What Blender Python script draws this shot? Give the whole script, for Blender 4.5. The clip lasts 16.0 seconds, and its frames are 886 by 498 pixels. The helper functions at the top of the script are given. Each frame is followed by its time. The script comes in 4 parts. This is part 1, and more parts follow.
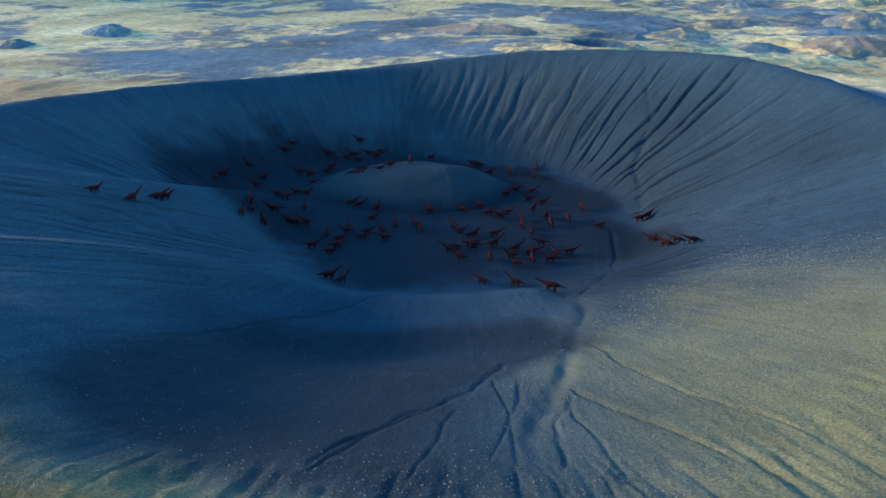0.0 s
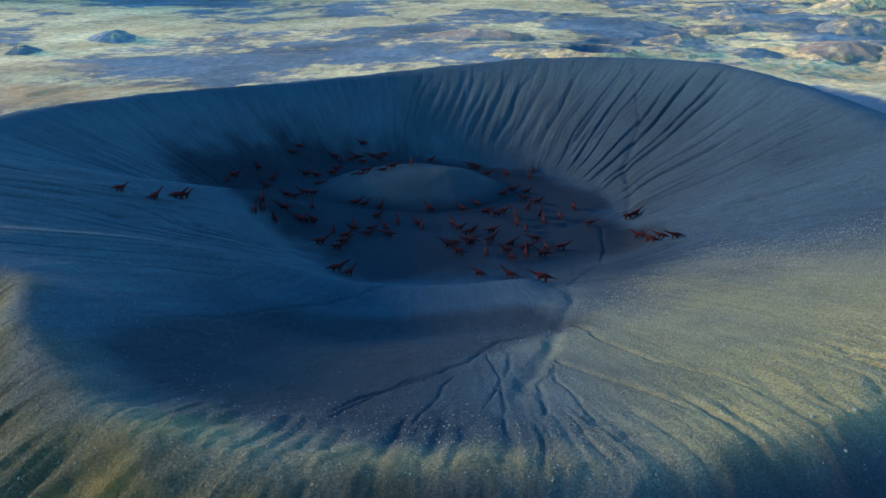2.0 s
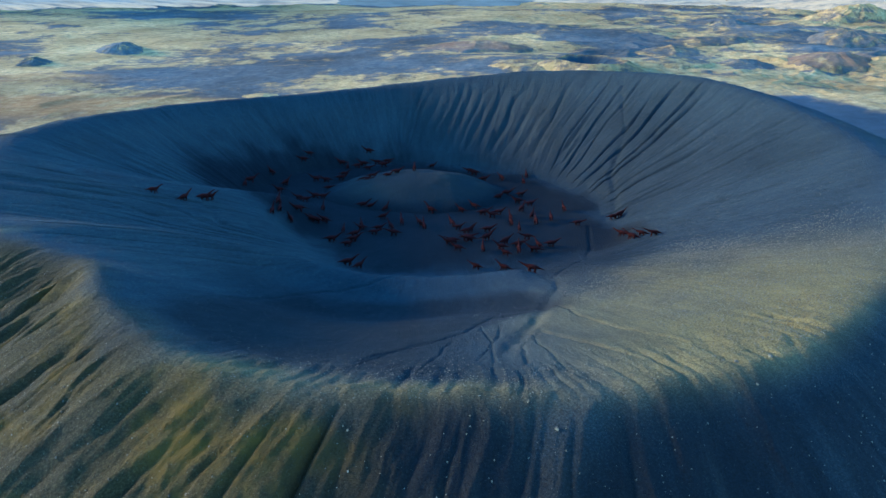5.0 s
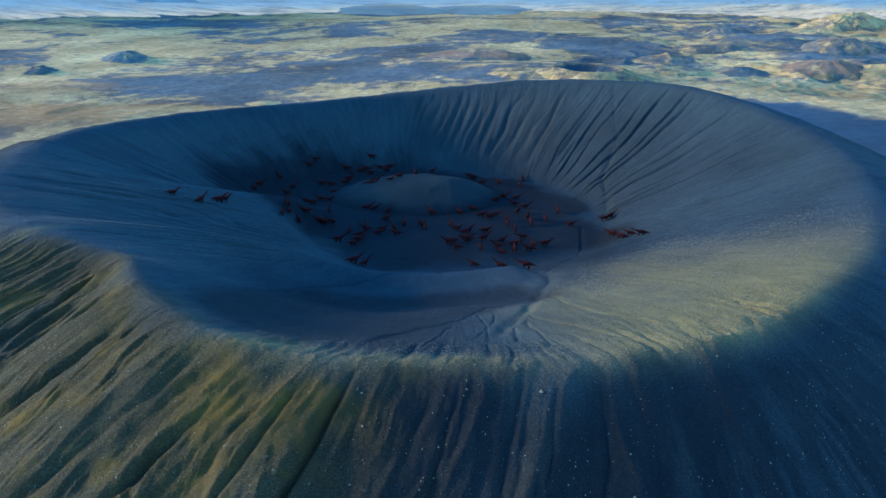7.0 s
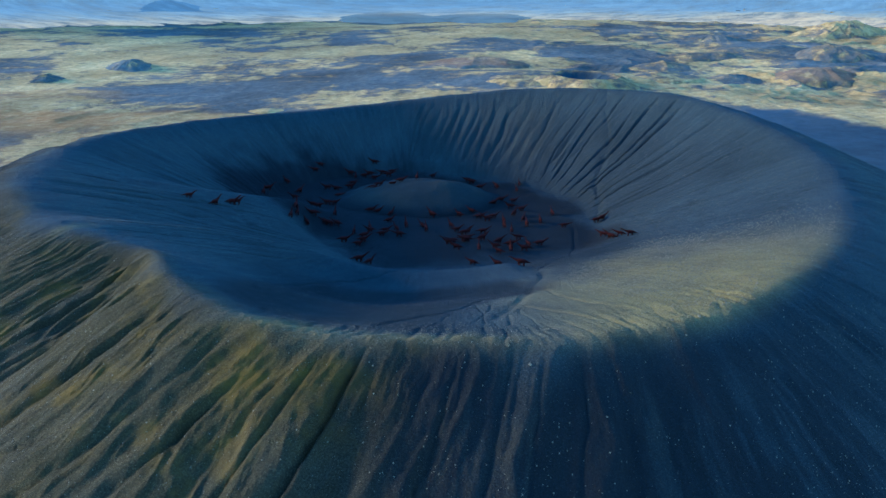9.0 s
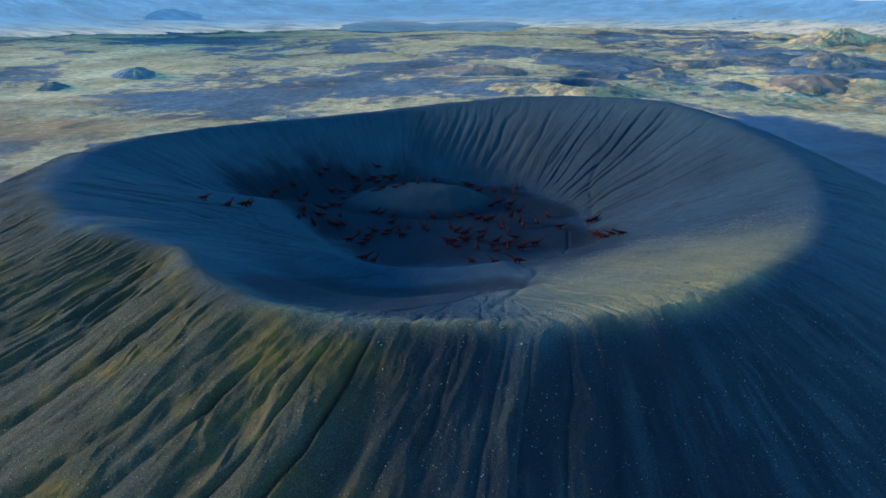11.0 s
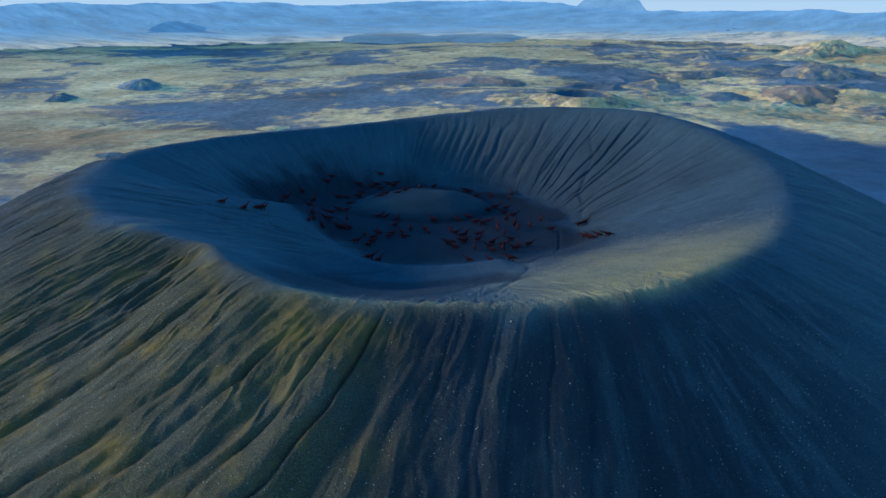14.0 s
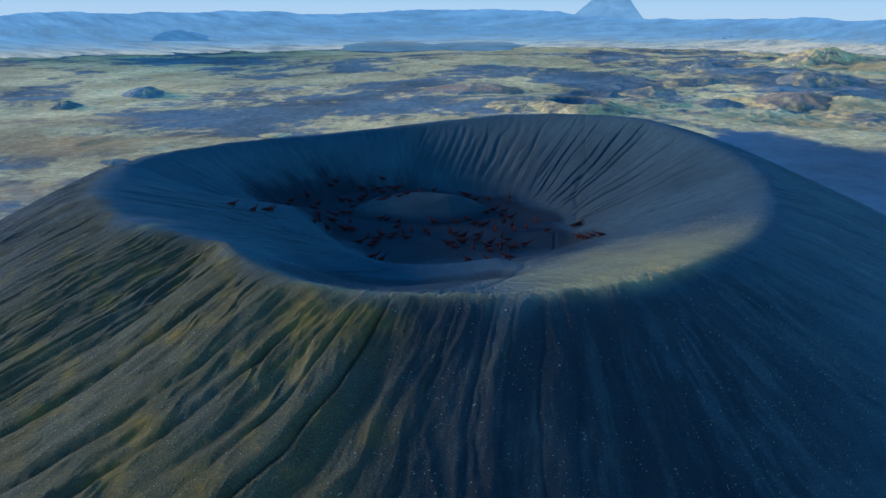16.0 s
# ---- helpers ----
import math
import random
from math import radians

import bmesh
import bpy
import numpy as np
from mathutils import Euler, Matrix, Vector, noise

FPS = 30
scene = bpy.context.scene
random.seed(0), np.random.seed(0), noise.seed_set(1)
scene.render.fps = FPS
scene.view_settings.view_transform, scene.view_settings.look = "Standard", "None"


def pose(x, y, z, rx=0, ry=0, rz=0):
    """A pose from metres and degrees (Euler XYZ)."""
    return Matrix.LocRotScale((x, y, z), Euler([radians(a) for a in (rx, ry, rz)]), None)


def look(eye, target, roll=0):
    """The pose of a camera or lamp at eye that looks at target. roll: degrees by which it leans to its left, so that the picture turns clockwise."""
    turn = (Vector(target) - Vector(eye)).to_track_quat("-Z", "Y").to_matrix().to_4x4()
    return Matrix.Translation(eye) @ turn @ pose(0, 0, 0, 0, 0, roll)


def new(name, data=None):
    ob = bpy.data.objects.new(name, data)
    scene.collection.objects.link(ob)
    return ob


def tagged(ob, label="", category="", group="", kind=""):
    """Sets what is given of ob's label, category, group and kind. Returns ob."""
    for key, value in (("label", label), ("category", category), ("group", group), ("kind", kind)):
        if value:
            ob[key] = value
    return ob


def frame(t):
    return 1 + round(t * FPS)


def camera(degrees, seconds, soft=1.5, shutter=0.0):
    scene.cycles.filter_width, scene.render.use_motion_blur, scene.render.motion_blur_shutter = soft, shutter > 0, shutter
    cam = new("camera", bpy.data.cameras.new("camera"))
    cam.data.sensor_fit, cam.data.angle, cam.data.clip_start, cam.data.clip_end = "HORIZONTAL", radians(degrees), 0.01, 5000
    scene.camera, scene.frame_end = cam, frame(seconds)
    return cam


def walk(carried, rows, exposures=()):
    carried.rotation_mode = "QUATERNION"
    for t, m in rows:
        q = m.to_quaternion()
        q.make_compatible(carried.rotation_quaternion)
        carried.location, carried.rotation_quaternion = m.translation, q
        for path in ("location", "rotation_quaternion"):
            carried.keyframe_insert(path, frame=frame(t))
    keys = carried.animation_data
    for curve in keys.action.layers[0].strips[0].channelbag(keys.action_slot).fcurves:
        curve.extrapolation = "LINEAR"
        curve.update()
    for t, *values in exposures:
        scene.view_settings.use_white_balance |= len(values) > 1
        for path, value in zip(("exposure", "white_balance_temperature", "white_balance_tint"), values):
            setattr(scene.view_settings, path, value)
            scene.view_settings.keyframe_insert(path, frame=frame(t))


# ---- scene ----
EXPOSURE, KELVIN, TINT = 1.78, 4200, 8
cam = camera(67.92, 16.0)
walk(cam, [
    (0.0, look((0.32, -564.72, 220.62), (0.33, -109.56, 13.65), 0.767)),
    (0.5, look((0.55, -573.60, 222.82), (0.60, -118.18, 16.44), 0.753)),
    (1.0, look((0.64, -582.59, 224.97), (0.68, -126.86, 19.27), 0.740)),
    (1.5, look((0.64, -591.68, 227.08), (0.65, -135.60, 22.16), 0.727)),
    (2.0, look((0.60, -600.83, 229.16), (0.55, -144.36, 25.10), 0.715)),
    (2.5, look((0.53, -610.02, 231.23), (0.44, -153.15, 28.09), 0.705)),
    (3.0, look((0.46, -619.26, 233.29), (0.33, -161.95, 31.14), 0.695)),
    (3.5, look((0.40, -628.53, 235.34), (0.24, -170.75, 34.23), 0.685)),
    (4.0, look((0.35, -637.81, 237.38), (0.18, -179.56, 37.36), 0.675)),
    (4.5, look((0.31, -647.11, 239.43), (0.14, -188.38, 40.52), 0.665)),
    (5.0, look((0.28, -656.43, 241.47), (0.12, -197.20, 43.70), 0.654)),
    (5.5, look((0.25, -665.75, 243.50), (0.12, -206.03, 46.89), 0.642)),
    (6.0, look((0.22, -675.09, 245.53), (0.12, -214.87, 50.09), 0.628)),
    (6.5, look((0.19, -684.43, 247.54), (0.11, -223.72, 53.28), 0.612)),
    (7.0, look((0.14, -693.78, 249.55), (0.09, -232.57, 56.45), 0.595)),
    (7.5, look((0.08, -703.14, 251.53), (0.06, -241.44, 59.61), 0.577)),
    (8.0, look((0.00, -712.50, 253.50), (-0.00, -250.32, 62.74), 0.557)),
    (8.5, look((-0.09, -721.86, 255.45), (-0.08, -259.21, 65.83), 0.536)),
    (9.0, look((-0.20, -731.21, 257.37), (-0.18, -268.09, 68.90), 0.515)),
    (9.5, look((-0.32, -740.56, 259.26), (-0.30, -276.98, 71.92), 0.494)),
    (10.0, look((-0.44, -749.89, 261.12), (-0.42, -285.86, 74.91), 0.473)),
    (10.5, look((-0.56, -759.21, 262.95), (-0.54, -294.72, 77.86), 0.454)),
    (11.0, look((-0.67, -768.49, 264.74), (-0.64, -303.57, 80.77), 0.437)),
    (11.5, look((-0.77, -777.75, 266.48), (-0.73, -312.38, 83.64), 0.421)),
    (12.0, look((-0.84, -786.97, 268.19), (-0.78, -321.16, 86.47), 0.408)),
    (12.5, look((-0.89, -796.14, 269.85), (-0.79, -329.89, 89.26), 0.398)),
    (13.0, look((-0.92, -805.26, 271.45), (-0.77, -338.57, 92.01), 0.389)),
    (13.5, look((-0.92, -814.33, 272.99), (-0.71, -347.19, 94.71), 0.382)),
    (14.0, look((-0.92, -823.34, 274.46), (-0.63, -355.76, 97.35), 0.375)),
    (14.5, look((-0.93, -832.30, 275.85), (-0.56, -364.26, 99.94), 0.366)),
    (15.0, look((-0.98, -841.20, 277.14), (-0.54, -372.71, 102.45), 0.353)),
    (15.5, look((-1.11, -850.07, 278.33), (-0.61, -381.12, 104.88), 0.332)),
    (16.0, look((-1.38, -858.90, 279.38), (-0.87, -389.49, 107.18), 0.300)),
], exposures=[(0.0, EXPOSURE + 0.15, KELVIN + 250, TINT), (16.0, EXPOSURE - 0.42, KELVIN - 50, TINT)])
# ---- light and picture ----
SUN_AZIMUTH, SUN_HEIGHT = 169.0, 12.0   # degrees, from +x towards +y, and above the horizon
sun_way = Vector((math.cos(radians(SUN_AZIMUTH)) * math.cos(radians(SUN_HEIGHT)),
                  math.sin(radians(SUN_AZIMUTH)) * math.cos(radians(SUN_HEIGHT)),
                  math.sin(radians(SUN_HEIGHT))))
world = bpy.data.worlds.new("sky")
scene.world = world
world.use_nodes = True
sky = world.node_tree.nodes.new("ShaderNodeTexSky")
sky.sky_type, sky.sun_disc = "NISHITA", False
sky.dust_density, sky.ozone_density = 0.1, 2.0
sky.sun_elevation, sky.sun_rotation = radians(SUN_HEIGHT), radians(90.0 - SUN_AZIMUTH)
clear = world.node_tree.nodes.new("ShaderNodeMix")
clear.data_type, clear.blend_type = "RGBA", "MULTIPLY"
clear.inputs[0].default_value, clear.inputs[7].default_value = 1.0, (0.73, 1.01, 1.22, 1)
world.node_tree.links.new(sky.outputs["Color"], clear.inputs[6])
world.node_tree.links.new(clear.outputs[2], world.node_tree.nodes["Background"].inputs["Color"])
world.node_tree.nodes["Background"].inputs["Strength"].default_value = 0.15
sun = new("sun", bpy.data.lights.new("sun", "SUN"))
sun.data.energy, sun.data.angle, sun.data.color = 2.25, radians(10.0), (1.0, 0.75, 0.40)
sun.matrix_world = look(sun_way * 3000, (0, 0, 0))

# ---- plan: units of 75 m, seen from a point over the near flank ----
UNIT = 75.0
FLOOR = np.array([0.0, 9.5])       # middle of the crater floor
FLOOR_Z = -3.38
RIM_MID = np.array([-0.1, 8.3])


def to_world(x, y, z):
    return np.stack([x * UNIT, (y - FLOOR[1]) * UNIT, (z - FLOOR_Z) * UNIT], -1)


def lattice(ix, iy, seed):
    h = (ix.astype(np.int64) * 374761393 + iy.astype(np.int64) * 668265263 + seed * 1442695041) & 0xFFFFFFFF
    h = ((h ^ (h >> 13)) * 1274126177) & 0xFFFFFFFF
    return ((h ^ (h >> 16)) & 0xFFFFFF) / float(0xFFFFFF)


def value_noise(x, y, seed=0):
    ix, iy = np.floor(x), np.floor(y)
    fx, fy = x - ix, y - iy
    fx, fy = fx * fx * fx * (fx * (fx * 6 - 15) + 10), fy * fy * fy * (fy * (fy * 6 - 15) + 10)
    a, b = lattice(ix, iy, seed), lattice(ix + 1, iy, seed)
    c, d = lattice(ix, iy + 1, seed), lattice(ix + 1, iy + 1, seed)
    return (a + (b - a) * fx) * (1 - fy) + (c + (d - c) * fx) * fy


def fbm(x, y, octaves=4, seed=0, gain=0.5):
    total, amp, norm = 0.0, 1.0, 0.0
    for n in range(octaves):
        total = total + amp * value_noise(x * 2 ** n + 17.3 * n, y * 2 ** n - 9.1 * n, seed + n)
        norm += amp
        amp *= gain
    return total / norm            # 0..1


def ridged(x, y, octaves=4, seed=0, gain=0.55):
    total, amp, norm = 0.0, 1.0, 0.0
    for n in range(octaves):
        v = 1 - np.abs(2 * value_noise(x * 2 ** n + 5.7 * n, y * 2 ** n + 3.3 * n, seed + n) - 1)
        total = total + amp * v * v
        norm += amp
        amp *= gain
    return total / norm


def smooth(a, b, v):
    k = np.clip((v - a) / (b - a), 0, 1)
    return k * k * (3 - 2 * k)


def round_table(degrees, angles, values):
    """A smooth closed curve through values at given angles."""
    a = np.array([x - 360 for x in angles] + list(angles) + [x + 360 for x in angles], float)
    v = np.array(list(values) * 3, float)
    slope = np.gradient(v, a)
    d = np.mod(degrees, 360.0)
    k = np.clip(np.searchsorted(a, d) - 1, 0, len(a) - 2)
    w = a[k + 1] - a[k]
    s = (d - a[k]) / w
    return (v[k] * (2 * s ** 3 - 3 * s ** 2 + 1) + v[k + 1] * (3 * s ** 2 - 2 * s ** 3)
            + w * (slope[k] * (s ** 3 - 2 * s ** 2 + s) + slope[k + 1] * (s ** 3 - s ** 2)))


# the rim round RIM_MID: angle, distance, height
RIM_ANGLE = [0, 15, 35, 55, 75, 95, 115, 130, 150, 175, 200, 218, 231, 244, 257, 272, 290, 310, 330, 350]
RIM_FAR = [4.95, 4.95, 4.95, 4.95, 4.95, 4.95, 4.95, 4.95, 4.95, 4.97, 4.85, 4.45, 4.05, 4.45, 4.87, 4.94, 4.90, 4.62, 4.63, 4.84]
RIM_HIGH = [-2.03, -1.88, -1.72, -1.80, -1.95, -2.17, -2.29, -2.28, -2.19, -2.05, -2.02, -2.10, -2.09, -2.03, -2.02, -2.03, -2.05, -2.13, -2.16, -2.12]


def rim_distance(turn):
    """Distance from the floor's middle to the rim in a direction, and the rim's height there."""
    ux, uy = np.cos(turn), np.sin(turn)
    t = np.full_like(turn, 4.5)
    for _ in range(14):
        dx, dy = FLOOR[0] + t * ux - RIM_MID[0], FLOOR[1] + t * uy - RIM_MID[1]
        far = np.hypot(dx, dy)
        want = round_table(np.degrees(np.arctan2(dy, dx)), RIM_ANGLE, RIM_FAR)
        t = t + 0.8 * (want - far)
    return t, round_table(np.degrees(np.arctan2(dy, dx)), RIM_ANGLE, RIM_HIGH)


TURNS = np.linspace(-np.pi, np.pi, 2881)
RIM_T, RIM_Z = rim_distance(TURNS)
FOOT = ([0, 45, 70, 90, 120, 150, 180, 205, 230, 250, 270, 300, 330],
        [2.25, 2.25, 2.35, 2.45, 2.75, 3.0, 2.6, 2.1, 1.9, 2.0, 2.0, 2.0, 2.2])
BEND = ([0, 45, 90, 130, 160, 190, 208, 225, 240, 255, 270, 288, 320], [1.08, 1.1, 1.0, 1.0, 1.05, 0.9, 0.62, 0.85, 1.2, 1.42, 1.2, 1.0, 1.05])

# how far the darkened ash of the floor reaches: angle, distance
DARK_EDGE = ([8, 20, 45, 63, 85, 101, 119, 138, 157, 177, 192, 202, 211, 229, 253, 284, 296, 312, 325, 334, 343, 354],
             [2.1, 2.15, 2.15, 2.15, 2.25, 2.5, 2.95, 3.3, 3.65, 3.5, 2.8, 2.25, 2.0, 2.0, 2.0, 1.88, 1.85, 1.9, 2.4, 2.85, 2.65, 2.15])

# water-worn channels: points, width, depth
CHANNELS = [
    ([(2.98, 12.11), (2.93, 11.78), (2.92, 11.5), (2.86, 11.04), (2.78, 10.92), (2.66, 10.61), (2.55, 10.5)], 0.035, 0.017),
    ([(2.78, 10.92), (2.66, 10.61), (2.55, 10.5), (2.57, 10.22), (2.54, 9.94), (2.41, 9.54), (2.3, 9.2)], 0.05, 0.034),
    ([(1.98, 9.1), (1.88, 8.48), (1.67, 7.74), (1.33, 7.1), (1.12, 6.75), (1.1, 6.5)], 0.022, 0.012),
    ([(1.12, 6.6), (1.08, 6.3), (0.89, 5.78), (0.68, 5.0), (0.53, 4.64), (0.42, 4.23), (0.31, 3.8)], 0.055, 0.026),
    ([(0.78, 5.55), (0.42, 5.35), (0.15, 4.88), (-0.16, 4.5), (-0.42, 4.15), (-0.6, 3.74)], 0.018, 0.014),
    ([(0.66, 4.7), (0.52, 4.35), (0.5, 4.0), (0.42, 3.75)], 0.016, 0.012),
    ([(0.70, 4.75), (0.88, 4.4), (1.02, 4.1), (1.2, 3.8)], 0.016, 0.018),
    ([(0.17, 4.85), (-0.17, 4.55), (-0.39, 4.07), (-0.6, 3.71)], 0.014, 0.010),
    ([(0.30, 5.0), (0.33, 4.4), (0.3, 3.94), (0.27, 3.6)], 0.012, 0.009),
    ([(0.62, 5.0), (0.62, 4.53), (0.67, 4.11), (0.70, 3.74), (0.74, 3.5)], 0.013, 0.011),
    ([(0.96, 5.6), (1.14, 4.75), (1.39, 4.3), (1.57, 3.95)], 0.015, 0.012),
    ([(0.07, 4.6), (-0.04, 4.03), (-0.16, 3.65)], 0.012, 0.009),
    ([(0.45, 5.0), (0.38, 4.6), (0.25, 4.2), (0.2, 3.9)], 0.012, 0.009),
    ([(-0.45, 7.3), (-0.58, 7.0), (-0.85, 6.72), (-1.35, 6.19), (-1.71, 5.49), (-1.8, 4.75)], 0.016, 0.012),
]


def channel_depth(x, y):
    dig = np.zeros_like(x)
    wx = x + 0.07 * (fbm(x * 5, y * 5, 3, 71) - 0.5)
    wy = y + 0.07 * (fbm(x * 5, y * 5, 3, 83) - 0.5)
    for points, width, depth in CHANNELS:
        near, along = np.full_like(x, 9.0), np.zeros_like(x)
        count = len(points) - 1
        for n in range(count):
            (ax, ay), (bx, by) = points[n], points[n + 1]
            ex, ey = bx - ax, by - ay
            s = np.clip(((wx - ax) * ex + (wy - ay) * ey) / (ex * ex + ey * ey), 0, 1)
            off = np.hypot(wx - ax - s * ex, wy - ay - s * ey)
            along = np.where(off < near, (n + s) / count, along)
            near = np.minimum(near, off)
        taper = smooth(-0.1, 0.05, along) * (1 - smooth(0.72, 1.0, along))
        ragged = 0.55 + 0.9 * fbm(x * 7, y * 7, 3, 91)
        dig = np.maximum(dig, depth * taper * ragged * np.exp(-(near / (width * (1.15 - 0.35 * along))) ** 2))
    return dig


def rill(turn, count, seed, wave, along, thin=0.24, thick=0.30):
    """Gullies that run down a slope: 0 between them, 1 in the bed; uneven in spacing, width and depth."""
    phase = turn * count / (2 * np.pi) + wave
    cell = np.floor(phase)
    best = np.zeros_like(turn)
    for k in (-1, 0, 1):
        c = cell + k
        mid = c + 0.2 + 0.6 * lattice(c, c * 0 + 3, seed)
        width = thin + thick * lattice(c, c * 0 + 5, seed)
        deep = 0.25 + 0.75 * lattice(c, c * 0 + 7, seed)
        start = lattice(c, c * 0 + 9, seed)
        fade = smooth(start * 0.5 - 0.25, start * 0.5 + 0.1, along)
        off = np.abs(phase - mid) / width
        best = np.maximum(best, deep * fade * np.maximum(0, 1 - off) ** 1.4)
    return best


FAR_GULLIES = [31.5, 36.5, 41.5, 47, 52.4, 56.5, 60.7, 65.2, 70, 73.5, 76.5, 80, 83.5, 86.5, 89.4, 92.5, 95.5, 98.5, 102, 106]


def far_gullies(deg, s, x, y):
    """Sharp beds between the rounded ribs of the far wall: they start thin under the rim, lean on the way down and end in fans."""
    down = np.clip(1 - s, 0, 1)
    line = deg
    for _ in range(4):
        line = deg - down * np.interp(line, [12, 28, 33, 41, 52, 62, 80, 92, 104, 112], [10, 14, 10, 4, 5, 8, 10, 13, 4, 0])
    line = line + 2.4 * (fbm(x * 1.8, y * 1.8, 3, 31) - 0.5) + 0.9 * (fbm(x * 7, y * 7, 2, 33) - 0.5)
    cut = np.zeros_like(deg)
    for n, at in enumerate(FAR_GULLIES):
        pick = (n * 0.618034) % 1.0
        wide = (1.6 + 1.0 * pick) * (0.55 + 0.8 * down) * (0.8 if at > 84 else 1.0)
        top = 0.25 * ((n * 0.7549) % 1.0)
        along = smooth(top - 0.06, top + 0.34, down) * (1 - smooth(0.66 + 0.1 * pick, 0.90, down))
        shape = np.maximum(0, 1 - np.abs(line - at + 0.25) / wide) ** 1.5
        cut = np.maximum(cut, (1.0 if at > 50 else 0.55) * (0.030 + 0.030 * ((n * 0.4142) % 1.0)) * along * shape)
    return cut


LEAN_AT = [200, 225, 250, 257, 263, 268, 285, 302, 335, 355]
LEAN = [0, 0.04, 0.075, 0.083, 0.075, 0.062, 0.01, -0.08, -0.08, 0]


def crater_height(x, y):
    dx, dy = x - FLOOR[0], y - FLOOR[1]
    r, turn = np.hypot(dx, dy), np.arctan2(dy, dx)
    deg = np.mod(np.degrees(turn), 360)
    rim_r, rim_z = np.interp(turn, TURNS, RIM_T), np.interp(turn, TURNS, RIM_Z)
    foot, bend = round_table(deg, *FOOT), round_table(deg, *BEND)
    foot = foot + 0.18 * (fbm(deg * 0.06 + 3, r * 0, 3, 5) - 0.5)
    s = (r - foot) / (rim_r - foot)
    rise = np.clip(s, 0, 3) ** bend
    rise = np.where(s < 0.16, rise * smooth(-0.06, 0.16, s), rise)
    inner = FLOOR_Z + (rim_z - FLOOR_Z) * rise
    d = r - rim_r
    steep = 0.5 + 0.05 * np.sin(np.radians(deg - 30) * 3)
    near = smooth(200, 216, deg) * (1 - smooth(292, 312, deg))
    bevel = 0.6 - 0.40 * near
    outer = rim_z - steep * (np.sqrt(np.clip(d, 0, None) ** 2 + bevel ** 2) - bevel)
    k = 0.09 - 0.05 * near
    h = np.clip(0.5 + 0.5 * (outer - inner) / k, 0, 1)
    z = outer + (inner - outer) * h - k * h * (1 - h)
    inside = smooth(0.02, 0.22, s) * (1 - smooth(0.90, 1.02, s))
    far = smooth(20, 50, deg) * (1 - 0.55 * smooth(80, 104, deg)) * (1 - smooth(128, 156, deg))
    # gullies of the far wall
    wob = 0.9 * (fbm(x * 1.1, y * 1.1, 2, 31) - 0.5) + 0.35 * s
    z = z - inside * smooth(8, 22, deg) * (1 - smooth(106, 118, deg)) * far_gullies(deg, s, x, y)
    z = z - inside * far * (0.012 * rill(turn, 88, 19, wob, 1 - s, 0.14, 0.2) + 0.012 * rill(turn, 170, 12, wob * 2, 1 - s))
    left = smooth(104, 125, deg) * (1 - smooth(205, 225, deg))
    z = z - inside * left * (0.03 * rill(turn, 84, 13, wob, 1 - s, 0.14, 0.24) + 0.016 * rill(turn, 190, 14, wob, 1 - s))
    # long thin runnels that sweep down the west slope, past the spur
    sweep = deg - 22 * smooth(207, 222, deg) * (1 - smooth(238, 250, deg)) * np.clip(1 - s, 0, 1) ** 1.5
    lines = smooth(168, 186, deg) * (1 - smooth(232, 246, deg)) * smooth(0.12, 0.3, s) * (1 - smooth(0.86, 0.98, s))
    z = z - lines * (0.034 * rill(np.radians(sweep), 170, 28, 1.5 * (fbm(x * 0.8, y * 0.8, 2, 35) - 0.5), 1 - s, 0.10, 0.16) + 0.02 * rill(np.radians(sweep), 90, 29, wob, 1 - s, 0.2, 0.3))
    right = 1 - smooth(30, 60, deg) + smooth(288, 306, deg)
    # on the near slope the runnels gather at the head of the channel
    gather = smooth(282, 300, deg) * (1 - smooth(328, 352, deg))
    fan = np.mod(np.arctan2(y - 7.0, x - 1.0) + 2 * np.pi, 2 * np.pi)
    fan = turn + gather * (fan - np.mod(turn + 2 * np.pi, 2 * np.pi)) * 0.7
    right = right * (1 - 0.4 * smooth(0.62, 0.82, s) * smooth(280, 290, deg) * (1 - smooth(318, 340, deg)))
    z = z - inside * right * (1 - 0.55 * gather) * (0.085 * rill(fan, 84, 15, wob * 1.3, 1 - s, 0.07, 0.12) + 0.012 * rill(fan, 210, 16, wob * 2, 1 - s, 0.09, 0.16))
    # scalloped crest of the near rim
    crest = smooth(0.82, 0.93, s) * (1 - smooth(0.98, 1.04, s)) * smooth(252, 262, deg) * (1 - smooth(290, 306, deg))
    z = z - crest * ((0.008 + 0.010 * smooth(262, 272, deg)) * rill(turn, 190, 17, wob * 3, s, 0.16, 0.26) + 0.010 * rill(turn, 420, 18, wob * 5, s) + 0.035 * (fbm(x * 7, y * 7, 4, 63, 0.6) - 0.5))
    # ribs of the outer flank, turning towards the steepest way down
    out = smooth(-0.06, 0.34, d)
    line = turn
    for _ in range(5):
        lean = np.interp(np.mod(np.degrees(line), 360), LEAN_AT, LEAN)
        line = turn + lean * np.clip(d, 0, 4)
    wob = 0.28 * (fbm(x * 0.7, y * 0.7, 2, 41) - 0.5) + 0.10 * (fbm(x * 3.5, y * 3.5, 3, 43) - 0.5)
    heavy = 0.24 + (0.5 + 0.5 * smooth(222, 240, deg)) * 0.85 * smooth(160, 210, deg) * (1 - 0.8 * smooth(263, 274, deg))
    heavy = heavy * (0.32 + 0.8 * fbm(x * 1.0, y * 1.0, 3, 45))
